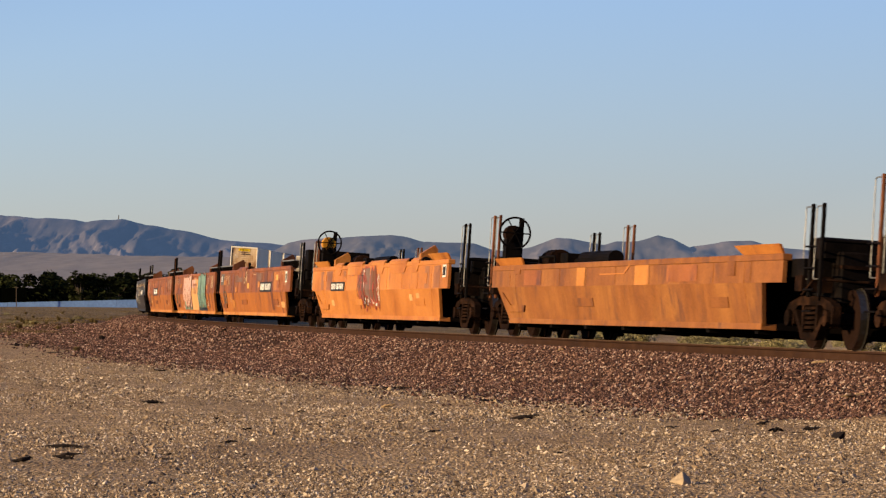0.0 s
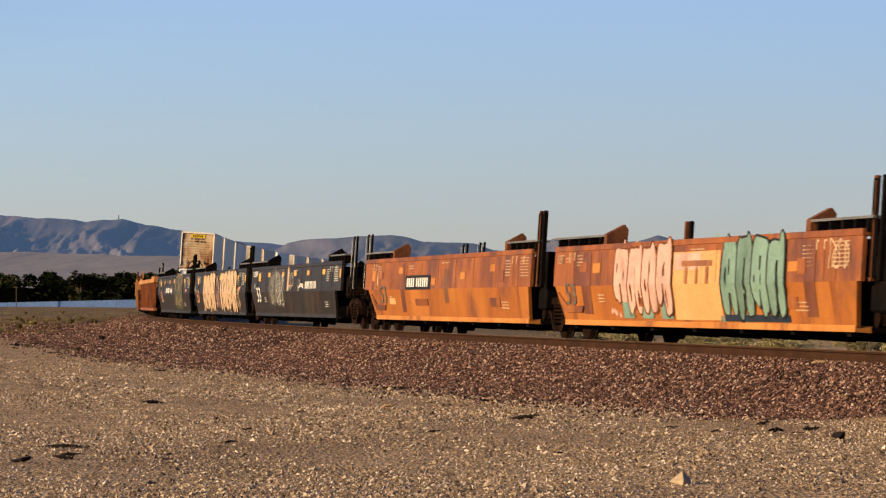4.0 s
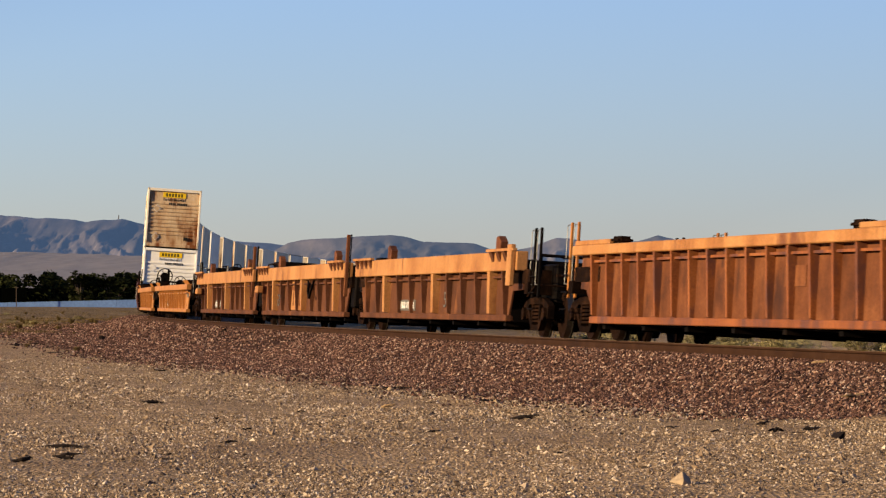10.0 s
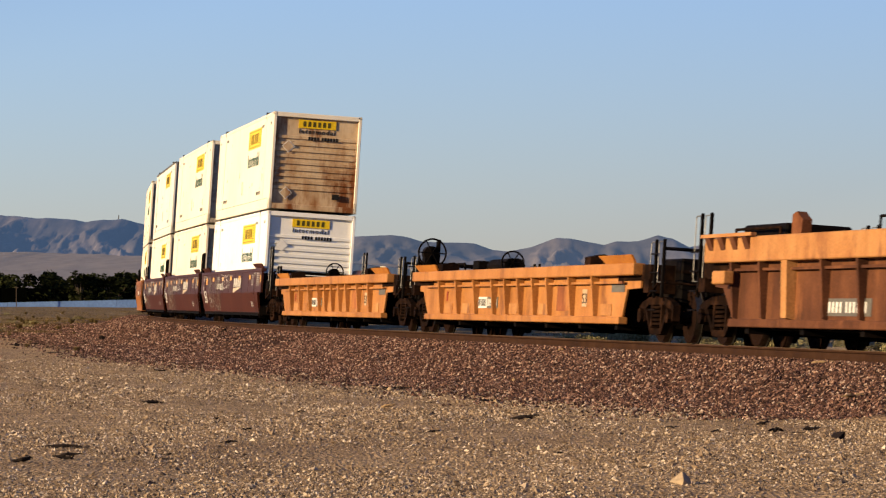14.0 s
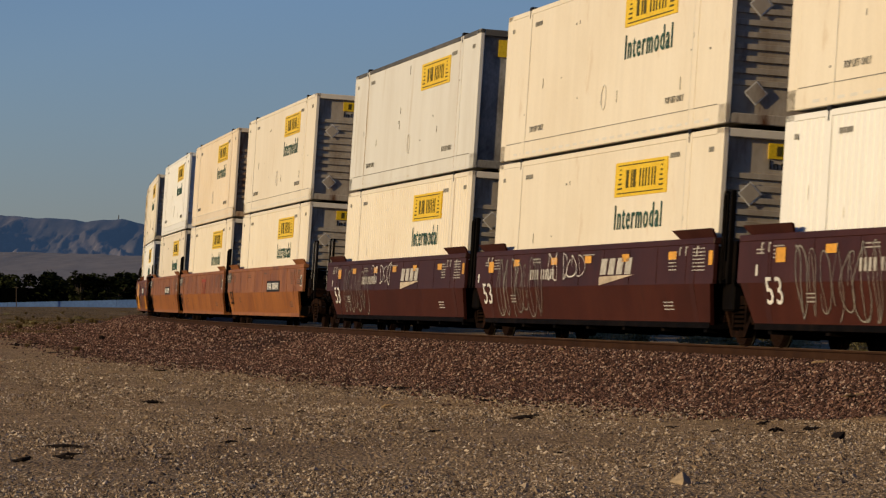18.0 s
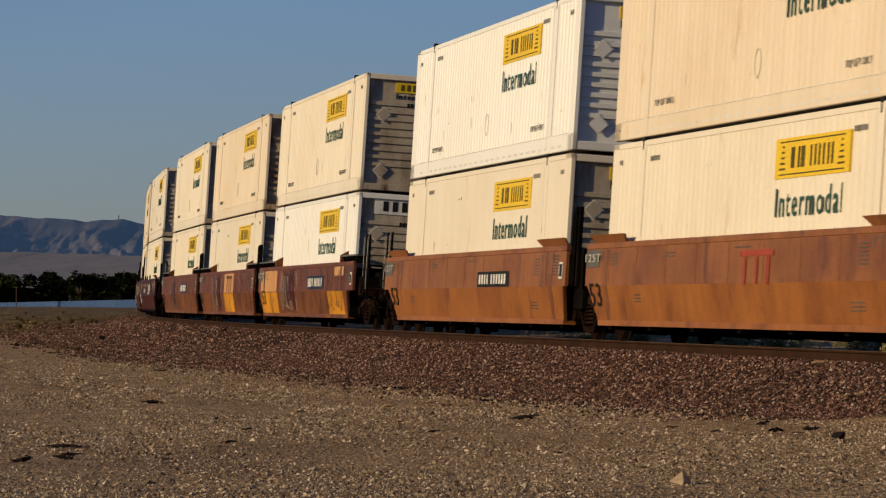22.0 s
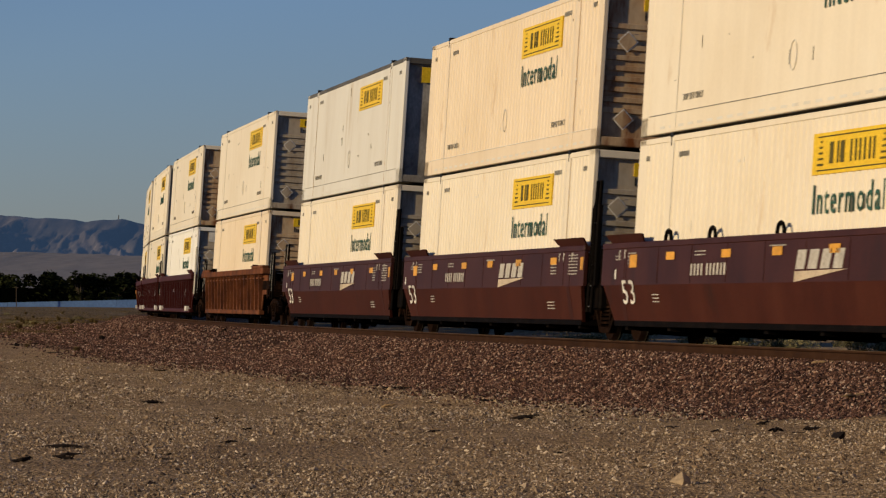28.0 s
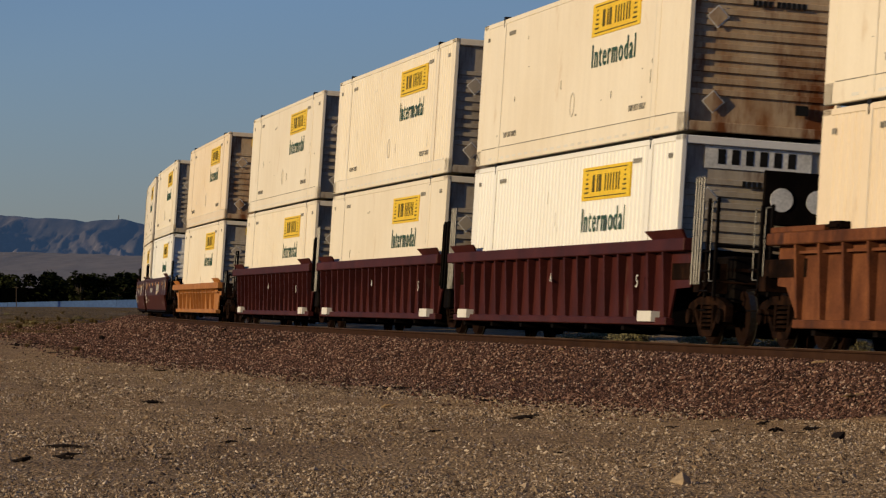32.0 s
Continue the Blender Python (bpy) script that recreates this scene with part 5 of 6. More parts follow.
def stencils(car, x0, x1, top, seed, mat="pale_print", squares=True, ribbed=False):
    """Small service markings: blocks of unreadable lines, short bars and reflective squares."""
    rng = random.Random(seed)
    bm = bmesh.new()
    y = skin(1.4, ribbed) + 0.004

    def lines(x, z, w, n):
        for i in range(n):
            xx = x
            zz = z - i * 0.055
            while xx < x + w:
                k = rng.uniform(0.03, 0.10)
                y = skin(zz, ribbed) + 0.004
                box(bm, xx, min(xx + k, x + w), -(y + 0.003), -y, zz - 0.010, zz + 0.010)
                xx += k + 0.03
    for x, z, w, n in ((x0 + 0.9, top - 0.22, 0.35, 2), (x0 + 1.7, top - 0.18, 0.5, 4), (x1 - 2.6, top - 0.2, 0.45, 6), (x1 - 1.2, top - 0.16, 0.7, 7), (0.3, top - 0.17, 0.8, 1), (-3.6, top - 0.2, 0.6, 2), (x1 - 3.0, 0.62, 0.6, 3), (x0 + 3.2, 0.74, 0.4, 3)):
        lines(x, z, w, n)
    for x in (x0 + 1.1, x0 + 1.45, x1 - 2.0, x1 - 1.65, x1 - 1.0):
        box(bm, x, x + 0.05, -(y + 0.003), -y, top - 0.26, top - 0.12)
        box(bm, x, x + 0.12, -(y + 0.003), -y, top - 0.15, top - 0.12)
    part("service_marking", bm, mat, car, "small white service stencils")["kind"] = "stuff"
    if squares:
        for x in (-5.0, -1.9, 0.68, 3.3, 6.3):
            square(car, x, top - 0.25, 0.48, 0.125, "yellow_mark")
        square(car, -7.25, top - 0.31, 0.44, 0.21, "yellow_mark")
        square(car, x1 - 0.16, top - 0.31, 0.22, 0.22, "yellow_mark")
        square(car, -8.35, 1.08, 0.10, 0.16, "white", "label_sheet")


def number_53(car, x, z, size, mat, ribbed=False):
    tilt = 0 if z > CREASE or ribbed else math.degrees(math.atan2(0.13, CREASE - 0.28))
    words("53", size * 1.3, mat, car, pose(x, -(skin(z, ribbed) + 0.014), z, tilt) @ Matrix.Diagonal((1.45, 1, 1, 1)), "stencil", "large stencilled 53")


def shadow_logo(car, x, z):
    """Slanted pale lettering blocks over a long wedge."""
    bm = bmesh.new()
    for i in range(4):
        a = x - 1.12 + i * 0.56
        prism(bm, [(a, z - 0.12), (a + 0.40, z - 0.12), (a + 0.50, z + 0.15), (a + 0.10, z + 0.15)], -1.51, -1.50)
    part("company_mark", bm, "pale_print", car, "pale slanted blocks of a company mark")
    bm = bmesh.new()
    prism(bm, [(x - 1.15, z - 0.15), (x + 1.2, z - 0.13), (x - 1.15, z - 0.30 if z - 0.3 > CREASE else CREASE + 0.0)], -1.51, -1.50)
    part("company_wedge", bm, "gold", car, "pale gold painted wedge")


def block_logo(car, x, z, mat="red_spray", h=0.42):
    """A worn company mark as plain blocks: a top bar over three uprights."""
    for a, b, c, d in ((-0.75, 0.95, h / 2 - 0.09, h / 2), (-0.54, -0.41, -h / 2, h / 2 - 0.1), (0.06, 0.19, -h / 2, h / 2 - 0.1), (0.62, 0.78, -h / 2, h / 2 - 0.1)):
        paint(car, x + a, x + b, z + c, z + d, mat, "company_mark", 0.014)


# ================= containers =================
CL, CW, CH = 16.154, 2.591, 2.87


def container(kind, label, end="endc", sign="sign"):
    """A 53-foot stacking container. kind: body paint, and whether its sides are corrugated sheet or flat plate."""
    paint, corrugated, dark_trim = kind
    box_ob = tagged(new("container"), label, "container", "stacked freight containers")
    h, w = CL / 2, CW / 2
    # side walls between the rails
    for sgn in (-1, 1):
        bm = bmesh.new()
        z0, z1 = 0.34, CH - 0.10
        if corrugated:
            n = 56
            p = (CL - 0.8) / n
            xs = []
            for i in range(n):
                a = -h + 0.4 + i * p
                xs += [(a, 0), (a + p * 0.62, 0), (a + p * 0.72, 0.03), (a + p * 0.90, 0.03)]
            xs.append((h - 0.4, 0))
        else:
            xs = [(-h + 0.4 + (CL - 0.8) * i / 13, 0) for i in range(14)]
        up = [bm.verts.new((x, sgn * (w - 0.004 - d), z1)) for x, d in xs]
        dn = [bm.verts.new((x, sgn * (w - 0.004 - d), z0)) for x, d in xs]
        for i in range(len(xs) - 1):
            bm.faces.new((up[i], up[i + 1], dn[i + 1], dn[i]))
        part("side_panel", bm, paint, box_ob)
        a, b = sorted((sgn * (w - 0.09), sgn * w))
        part("top_rail", bevelled(boxes((-h, h, a, b, CH - 0.10, CH)), 0.012), "topdark" if dark_trim else paint, box_ob)
        part("bottom_rail", bevelled(boxes((-h, h, a, b, 0.03, 0.34)), 0.012), paint, box_ob)
        if sgn < 0:
            bm = bmesh.new()
            for k in range(26):
                xx = -h + 1.2 + k * 0.55
                box(bm, xx, xx + 0.30, -w - 0.003, -w + 0.01, 0.10, 0.145)
            part("fork_slot_row", bm, "greyc", box_ob)["kind"] = "stuff"
            bm = boxes((-h + 0.5, h - 0.5, -w - 0.004, -w + 0.01, 0.335, 0.347))
            part("rail_seam", bm, "greyc" if corrugated else "faint", box_ob)
        for e in (-1, 1):
            a2, b2 = sorted((e * (h - 0.4), e * h))
            part("corner_post", bevelled(boxes((a2, b2, a, b, 0.03, CH)), 0.012), paint, box_ob)
            xx = e * 6.1
            a2, b2 = sorted((sgn * (w - 0.05), sgn * (w + 0.004)))
            part("lift_post", boxes((xx - 0.14, xx + 0.14, a2, b2, 0.05, CH - 0.02)), paint, box_ob)
            if sgn < 0:
                part("post_seam", boxes((xx - e * 0.15 - 0.008, xx - e * 0.15 + 0.008, -w - 0.006, -w, 0.1, CH - 0.1)), "endrust" if dark_trim else "greyc", box_ob)
                part("casting", boxes((xx - 0.09, xx + 0.09, -w - 0.008, -w + 0.1, CH - 0.02, CH + 0.05)), "ink", box_ob)
                part("casting", boxes((xx - 0.03, xx + 0.03, -w - 0.008, -w + 0.1, CH - 0.16, CH - 0.02)), "ink", box_ob)
    part("roof", boxes((-h + 0.01, h - 0.01, -w + 0.05, w - 0.05, CH - 0.07, CH - 0.03)), paint, box_ob)
    part("base", boxes((-h + 0.02, h - 0.02, -w + 0.05, w - 0.05, 0.05, 0.16)), "ink", box_ob)
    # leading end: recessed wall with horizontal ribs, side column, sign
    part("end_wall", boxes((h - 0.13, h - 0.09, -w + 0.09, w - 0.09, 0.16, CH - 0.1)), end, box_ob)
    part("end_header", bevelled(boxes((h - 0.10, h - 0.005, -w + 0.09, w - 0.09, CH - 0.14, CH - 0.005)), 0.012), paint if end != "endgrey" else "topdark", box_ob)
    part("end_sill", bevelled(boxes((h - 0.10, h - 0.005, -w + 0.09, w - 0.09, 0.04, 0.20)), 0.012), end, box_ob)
    if not dark_trim:
        part("end_column", boxes((h - 0.095, h - 0.080, -w + 0.10, -w + 0.30, 0.22, CH - 0.16)), end, box_ob)
        for k in range(9):
            z = 0.62 + k * 0.185
            bm = bmesh.new()
            prism(bm, [(h - 0.09, z), (h - 0.05, z + 0.012), (h - 0.05, z + 0.092), (h - 0.09, z + 0.104)], -w + 0.10, w - 0.10)
            part("end_rib", bm, end, box_ob)
        big = 1.6 if sign == "white" else 1.0
        part("sign", boxes((h - 0.09, h - 0.065, -0.55 * big, 0.55 * big, CH - 0.31 - 0.12 * big, CH - 0.31 + 0.12 * big)), sign, box_ob, "end sign with dark bars")
        bm = bmesh.new()
        for i in range(6):
            box(bm, h - 0.068, h - 0.060, (-0.42 + i * 0.145) * big, (-0.34 + i * 0.145) * big, CH - 0.31 - 0.075 * big, CH - 0.31 + 0.075 * big)
        part("sign_print", bm, "ink" if sign == "white" else "signink", box_ob)["kind"] = "stuff"
        if sign != "white":
            words("Intermodal", 0.20, "ink", box_ob, pose(h - 0.082, 0.0, CH - 0.53, 0, 0, 90), "end_lettering")
        bm = bmesh.new()
        for i in range(10):
            box(bm, h - 0.052, h - 0.044, -0.25 + i * 0.085 + 0.05 * (i > 3), -0.19 + i * 0.085 + 0.05 * (i > 3), CH - 0.78, CH - 0.68)
        part("number_print", bm, "ink", box_ob)["kind"] = "stuff"
        for z in (1.88, 0.52):
            bm = bmesh.new()
            prism(bm, [(-w + 0.48, z - 0.19), (-w + 0.67, z), (-w + 0.48, z + 0.19), (-w + 0.29, z)], h - 0.055, h - 0.044, "x")
            part("placard_holder", bm, "greyc", box_ob, "grey diamond placard holder")
            bm = bmesh.new()
            prism(bm, [(-w + 0.48, z - 0.165), (-w + 0.645, z), (-w + 0.48, z + 0.165), (-w + 0.315, z)], h - 0.053, h - 0.040, "x")
            part("placard_face", bm, end, box_ob)
        part("end_box", boxes((h - 0.05, h - 0.005, 0.55, 0.75, 0.40, 0.56)), "ink", box_ob)
    else:
        part("sign", boxes((h - 0.06, h - 0.045, -0.9, 0.9, CH - 0.55, CH - 0.2)), "sign", box_ob, "yellow sign panel")
        for z in (1.5, 0.6):
            bm = bmesh.new()
            prism(bm, [(-w + 0.9, z - 0.24), (-w + 1.14, z), (-w + 0.9, z + 0.24), (-w + 0.66, z)], h - 0.06, h - 0.045, "x")
            part("placard_holder", bm, "greyc", box_ob)
        for k in (-0.6, 0.6):
            part("locking_bar", cyl(bmesh.new(), (h - 0.04, k, 0.1), (h - 0.04, k, CH - 0.1), 0.02, 8), "topdark", box_ob)
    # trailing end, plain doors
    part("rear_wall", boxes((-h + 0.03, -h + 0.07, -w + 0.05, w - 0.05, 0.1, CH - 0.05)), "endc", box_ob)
    # outer side sign, word and small stencils
    sx, sz = 3.15, 2.26
    part("side_sign", boxes((sx - 1.72, sx + 1.72, -w - 0.010, -w + 0.03, sz - 0.29, sz + 0.29)), "sign", box_ob, "yellow side sign with dark bars")
    bm = bmesh.new()
    for i, (a, b) in enumerate(((-0.95, -0.78), (-0.62, -0.54), (-0.48, -0.30), (-0.05, 0.03), (0.15, 0.23), (0.33, 0.41), (0.53, 0.61), (0.74, 0.82), (0.92, 1.0))):
        box(bm, sx + a, sx + b, -w - 0.016, -w - 0.010, sz - 0.15, sz + 0.15)
    for z in (-0.235, 0.235):
        box(bm, sx - 1.5, sx + 1.5, -w - 0.016, -w - 0.010, sz + z - 0.009, sz + z + 0.009)
    for x in (-1.5, 1.22):
        for i in range(5):
            box(bm, sx + x + 0.03 * i, sx + x + 0.28 - 0.02 * i, -w - 0.016, -w - 0.010, sz - 0.17 + i * 0.08, sz - 0.14 + i * 0.08)
    part("sign_print", bm, "signink", box_ob)["kind"] = "stuff"
    if not dark_trim:
        words("Intermodal", 0.60, "letter", box_ob, pose(sx - 0.05, -w - 0.012, sz - 0.66), "side_lettering", "dark green lettering")
    for x in (-5.0, 5.0):
        words("TOP LIFT ONLY", 0.15, "faint", box_ob, pose(x, -w - 0.008, 0.55), "small_lettering")["kind"] = "stuff"
    bm = bmesh.new()
    for x0, n in ((-5.6, 6), (5.0, 6), (-7.6, 2), (7.3, 3)):
        for i in range(n):
            box(bm, x0 + i * 0.1, x0 + i * 0.1 + 0.06, -w - 0.008, -w, CH - 0.36, CH - 0.28)
    part("service_marking", bm, "faint", box_ob)["kind"] = "stuff"
    rng = random.Random(label + end)
    bm = bmesh.new()
    for i in range(12):
        x, z = rng.uniform(-7, 7), rng.uniform(0.4, 1.6) if i < 9 else rng.uniform(0.4, 2.5)
        tall = rng.random() < 0.5
        box(bm, x, x + (rng.uniform(0.012, 0.028) if tall else rng.uniform(0.04, 0.10)), -w - 0.006, -w + 0.002, z, z + (rng.uniform(0.06, 0.26) if tall else rng.uniform(0.015, 0.04)))
    part("scuff_marking", bm, "greyc" if corrugated else "faint", box_ob)["kind"] = "stuff"
    bm = bmesh.new()
    pts = [(0.2 + 0.16 * math.cos(a), 0.85 + 0.22 * math.sin(a)) for a in [i * 0.524 for i in range(13)]]
    for (xa, za), (xb, zb) in zip(pts, pts[1:]):
        cyl(bm, (xa, -w - 0.004, za), (xb, -w - 0.004, zb), 0.008, 4)
    part("vent_ring", bm, "greyc", box_ob)
    return box_ob


# ================= the train =================
TRAIN = []          # (thing, metres behind the reference point, height of its foot)


def add_car(style, role, behind, label, group, master=None):
    car = copy_thing(master, Matrix.Identity(4)) if master else well_car(style, role, label, group)
    if master:
        tagged(car, label, "", group)
    TRAIN.append((car, behind, 0.0))
    return car


ORANGE = "weathered orange steel well car, empty, on rusty trucks"
YELLOW = "faded orange smooth-sided well car, empty, with yellow guide plates"
DARK = "charcoal grey steel well car with graffiti, empty"
RIBBED = "rusty brown ribbed steel well car"
BAND = "rust-brown ribbed well car with broad pale orange top chord, empty"
AMBER = "amber orange ribbed well car with yellow guide plates, empty"
BROWN = "dark brown well car with pale markings carrying stacked containers"
LOADED = "worn orange-brown well car carrying stacked containers"
MAROON = "dark maroon ribbed well car with white end patches carrying stacked containers"
G = "well cars of the freight train"

# bare originals, copied before they get their own marks
PROTO = {}


def proto(style, role, label):
    if (style, role) not in PROTO:
        PROTO[style, role] = well_car(style, role, label, G)
    return PROTO[style, role]


def put_car(style, role, behind, label):
    return add_car(style, role, behind, label, G, proto(style, role, label))


# --- the empties that pass first
c = put_car("smooth_y", "Y", -326.2, YELLOW)
square(c, -8.6, 1.1, 1.0, 0.4, "guide", "paint_patch")
c = put_car("smooth_y", "Y", -302.4, YELLOW)
paint(c, -2.45, -1.85, 0.90, 1.24, "guide"), paint(c, 1.58, 2.5, 0.90, 1.22, "guide")
paint(c, -6.6, -5.2, 0.93, 1.20, "orange_b"), paint(c, 3.6, 5.4, 0.94, 1.20, "orange_b")
bm = bmesh.new()
prism(bm, [(-0.8, 1.08), (0.9, 1.08), (1.3, 1.24), (1.2, 1.25), (0.85, 1.10), (-0.8, 1.10)], -1.512, -1.495)
part("weld_bead", bm, "orange", c)
c = put_car("smooth_v", "Y", -278.6, YELLOW)
for o in c.children:
    if o.name.startswith("brake_housing"):
        o.data = o.data.copy()
        o.data.materials[0] = M["patch"]
plate(c, -5.05, 1.0, 2.2, 0.22)
bubble_letters(c, -1.8, 0.9, 0.62, 1.42, 3, "dull", "red_spray", 14)
scrawl(c, -1.9, 1.2, 0.40, 1.46, 7, "red_spray", 11, 0.05)
scrawl(c, -1.2, 1.4, 0.55, 1.40, 6, "white", 12, 0.05)
scrawl(c, -1.9, 0.2, 0.45, 1.30, 4, "ink", 15, 0.04)
for k, w in ((-7.9, 0.5), (-6.9, 0.9), (7.2, 0.5), (8.3, 0.7)):
    paint(c, k, k + w, 0.92, 1.38, "orange_c")
for k in (-4.0, -2.7, 4.4, 8.7):
    square(c, k, 1.30, 0.30, 0.12, "orange_c")
for k, z in ((-6.0, 0.60), (5.4, 0.72), (6.3, 0.74)):
    square(c, k, z, 0.42, 0.14, "panel", "paint_patch")
square(c, 9.5, 1.26, 0.42, 0.26, "white", "label_sheet")
paint(c, 9.36, 9.64, 1.17, 1.35, "ink", "label_print", 0.014)
c = put_car("smooth_u", "A", -255.3, ORANGE)
plate(c, 3.7, 1.05, 2.9, 0.29)
square(c, -8.45, 1.33, 0.95, 0.34, "topdark", "label_sheet")
words("125T", 0.24, "white", c, pose(-8.45, -1.522, 1.33))
number_53(c, -7.45, 0.74, 0.44, "topdark")
scrawl(c, -7.0, -6.25, 1.10, 1.46, 3, "cream_spray", 13)
scrawl(c, -2.1, -1.35, 1.15, 1.55, 3, "cream_spray", 16)
stencils(c, -9.3, 9.1, 1.6, 1, "cream_spray", False)
paint(c, -5.42, -4.96, 0.40, 1.48, "brown_c"), paint(c, 4.9, 5.4, 0.40, 1.48, "brown_c")
paint(c, -4.74, -2.4, 1.22, 1.42, "dull"), paint(c, 1.4, 2.9, 1.24, 1.46, "dull"), paint(c, 5.6, 8.2, 0.95, 1.46, "red_rust")
for k, z in ((-7.7, 1.23), (-4.28, 1.0), (-0.9, 1.1), (1.9, 1.12), (6.4, 1.30)):
    square(c, k, z, 0.48, 0.16, "yellow_mark" if k in (6.4, -0.9) else "guide")
square(c, -5.2, 0.55, 0.6, 0.26, "guide", "access_panel"), square(c, 7.6, 0.55, 0.8, 0.16, "panel", "paint_patch")
square(c, 8.5, 1.30, 0.40, 0.30, "white", "label_sheet")
paint(c, 8.38, 8.62, 1.2, 1.40, "ink", "label_print", 0.014)
c = put_car("smooth_u", "M", -235.5, ORANGE)
paint(c, -0.67, 1.98, 0.35, 1.40, "panel", "paint_patch", 0.005)
paint(c, -0.6, 0.9, 1.12, 1.38, "pink_spray", "paint_patch", 0.010)
block_logo(c, 0.6, 1.08, "orange_c", 0.36)
bubble_letters(c, -4.4, -0.7, 0.42, 1.56, 4, "pink_spray", "rusty", 21)
for k in (-3.9, -2.7, -1.5):
    paint(c, k, k + 0.7, 0.36, 0.62, "teal_spray", "paint_patch", 0.012)
bubble_letters(c, 2.05, 5.35, 0.40, 1.58, 4, "teal_spray", "ink", 22)
paint(c, 2.1, 5.4, 0.34, 0.44, "navy", "paint_patch", 0.012)
scrawl(c, 7.2, 8.2, 1.03, 1.48, 3, "cream_spray", 23)
square(c, 5.7, 1.12, 0.5, 0.14, "guide"), square(c, -5.6, 1.2, 0.5, 0.16, "guide")
paint(c, 6.2, 6.7, 0.42, 1.48, "brown_c"), paint(c, -6.6, -6.0, 0.42, 1.48, "brown_c")
number_53(c, -7.4, 0.74, 0.42, "topdark")
words("125T", 0.22, "cream_spray", c, pose(-8.2, -1.512, 1.36))
stencils(c, -8.7, 8.7, 1.6, 8, "cream_spray", False)
c = put_car("smooth_u", "Z", -215.8, ORANGE)
plate(c, -2.42, 1.04, 2.94, 0.31)
number_53(c, -6.75, 0.76, 0.44, "topdark")
stencils(c, -9.3, 9.4, 1.6, 2, "cream_spray", False)
paint(c, -4.55, -4.1, 0.40, 1.48, "brown_c"), paint(c, 0.6, 1.0, 0.6, 1.3, "dull"), paint(c, -8.3, -7.9, 1.1, 1.34, "guide")
for k, z in ((-4.55, 1.31), (-0.6, 1.05), (2.6, 1.15), (5.6, 1.28)):
    square(c, k, z, 0.48, 0.14, "guide")
square(c, -5.7, 0.64, 0.75, 0.14, "panel", "paint_patch"), square(c, -7.55, 1.12, 0.14, 0.22, "cream_spray", "label_sheet")
# --- three charcoal cars
c = put_car("smooth_d", "A", -193.3, DARK)
stencils(c, -9.3, 9.4, 1.63, 3)
number_53(c, -7.3, 0.80, 0.46, "white")
words("125T", 0.20, "white", c, pose(-8.3, -1.512, 1.42))
scrawl(c, -5.0, -3.4, 0.46, 1.52, 9, "faint", 31, 0.018)
scrawl(c, -4.5, -1.6, 0.46, 1.60, 12, "faint", 32, 0.018)
scrawl(c, -3.4, -1.6, 0.46, 1.45, 8, "greyc", 34, 0.014)
paint(c, -0.9, -0.6, 0.92, 1.60, "cream_spray", "paint_patch", 0.012)
scrawl(c, -0.7, 0.5, 0.92, 1.45, 3, "faint", 33, 0.03)
part("round_mark", torus(bmesh.new(), (1.45, -1.50, 1.06), 0.15, 0.012, "y", 20, 5), "faint", c)
square(c, 2.3, 1.06, 0.35, 0.07, "peach_spray", "label_sheet"), square(c, -0.1, 1.06, 0.9, 0.04, "peach_spray", "label_sheet")
plain_number(c, 3.86, 1.06, 2.2, 0.19, 10, 4)
words("A", 0.2, "white", c, pose(2.0, -1.512, 1.04))
c = put_car("smooth_d", "M", -173.7, DARK)
stencils(c, -8.7, 8.7, 1.63, 4)
number_53(c, -7.1, 0.78, 0.46, "peach_spray")
bubble_letters(c, -5.3, -0.9, 0.34, 1.58, 4, "cream_spray", "ink", 41)
bubble_letters(c, 0.7, 6.2, 0.33, 1.60, 5, "cream_spray", "ink", 42)
scrawl(c, -0.8, 0.5, 0.4, 1.5, 5, "pink_spray", 43, 0.03)
scrawl(c, 5.9, 7.0, 0.36, 1.1, 4, "cream_spray", 44, 0.05)
square(c, 6.95, 1.03, 0.5, 0.10, "peach_spray", "label_sheet")
c = put_car("smooth_d", "Z", -153.8, DARK)
stencils(c, -9.3, 9.1, 1.63, 5)
number_53(c, -6.4, 0.80, 0.46, "peach_spray")
plain_number(c, -3.0, 1.06, 2.25, 0.19, 10, 4)
words("B", 0.2, "white", c, pose(-0.95, -1.512, 1.04))
part("round_mark", torus(bmesh.new(), (-0.6, -1.50, 1.04), 0.15, 0.012, "y", 20, 5), "faint", c)
paint(c, 1.1, 5.4, 0.36, 1.0, "green_spray", "paint_patch", 0.004)
bubble_letters(c, 1.3, 5.3, 0.55, 1.60, 4, "green_spray", "cream_spray", 51)
square(c, 7.3, 1.03, 0.5, 0.10, "peach_spray", "label_sheet")
# --- rusty ribbed single
c = put_car("ribbed_r", "R", -131.3, RIBBED + ", empty")
square(c, 3.0, 1.0, 1.0, 0.30, "rusty", "paint_patch", True)
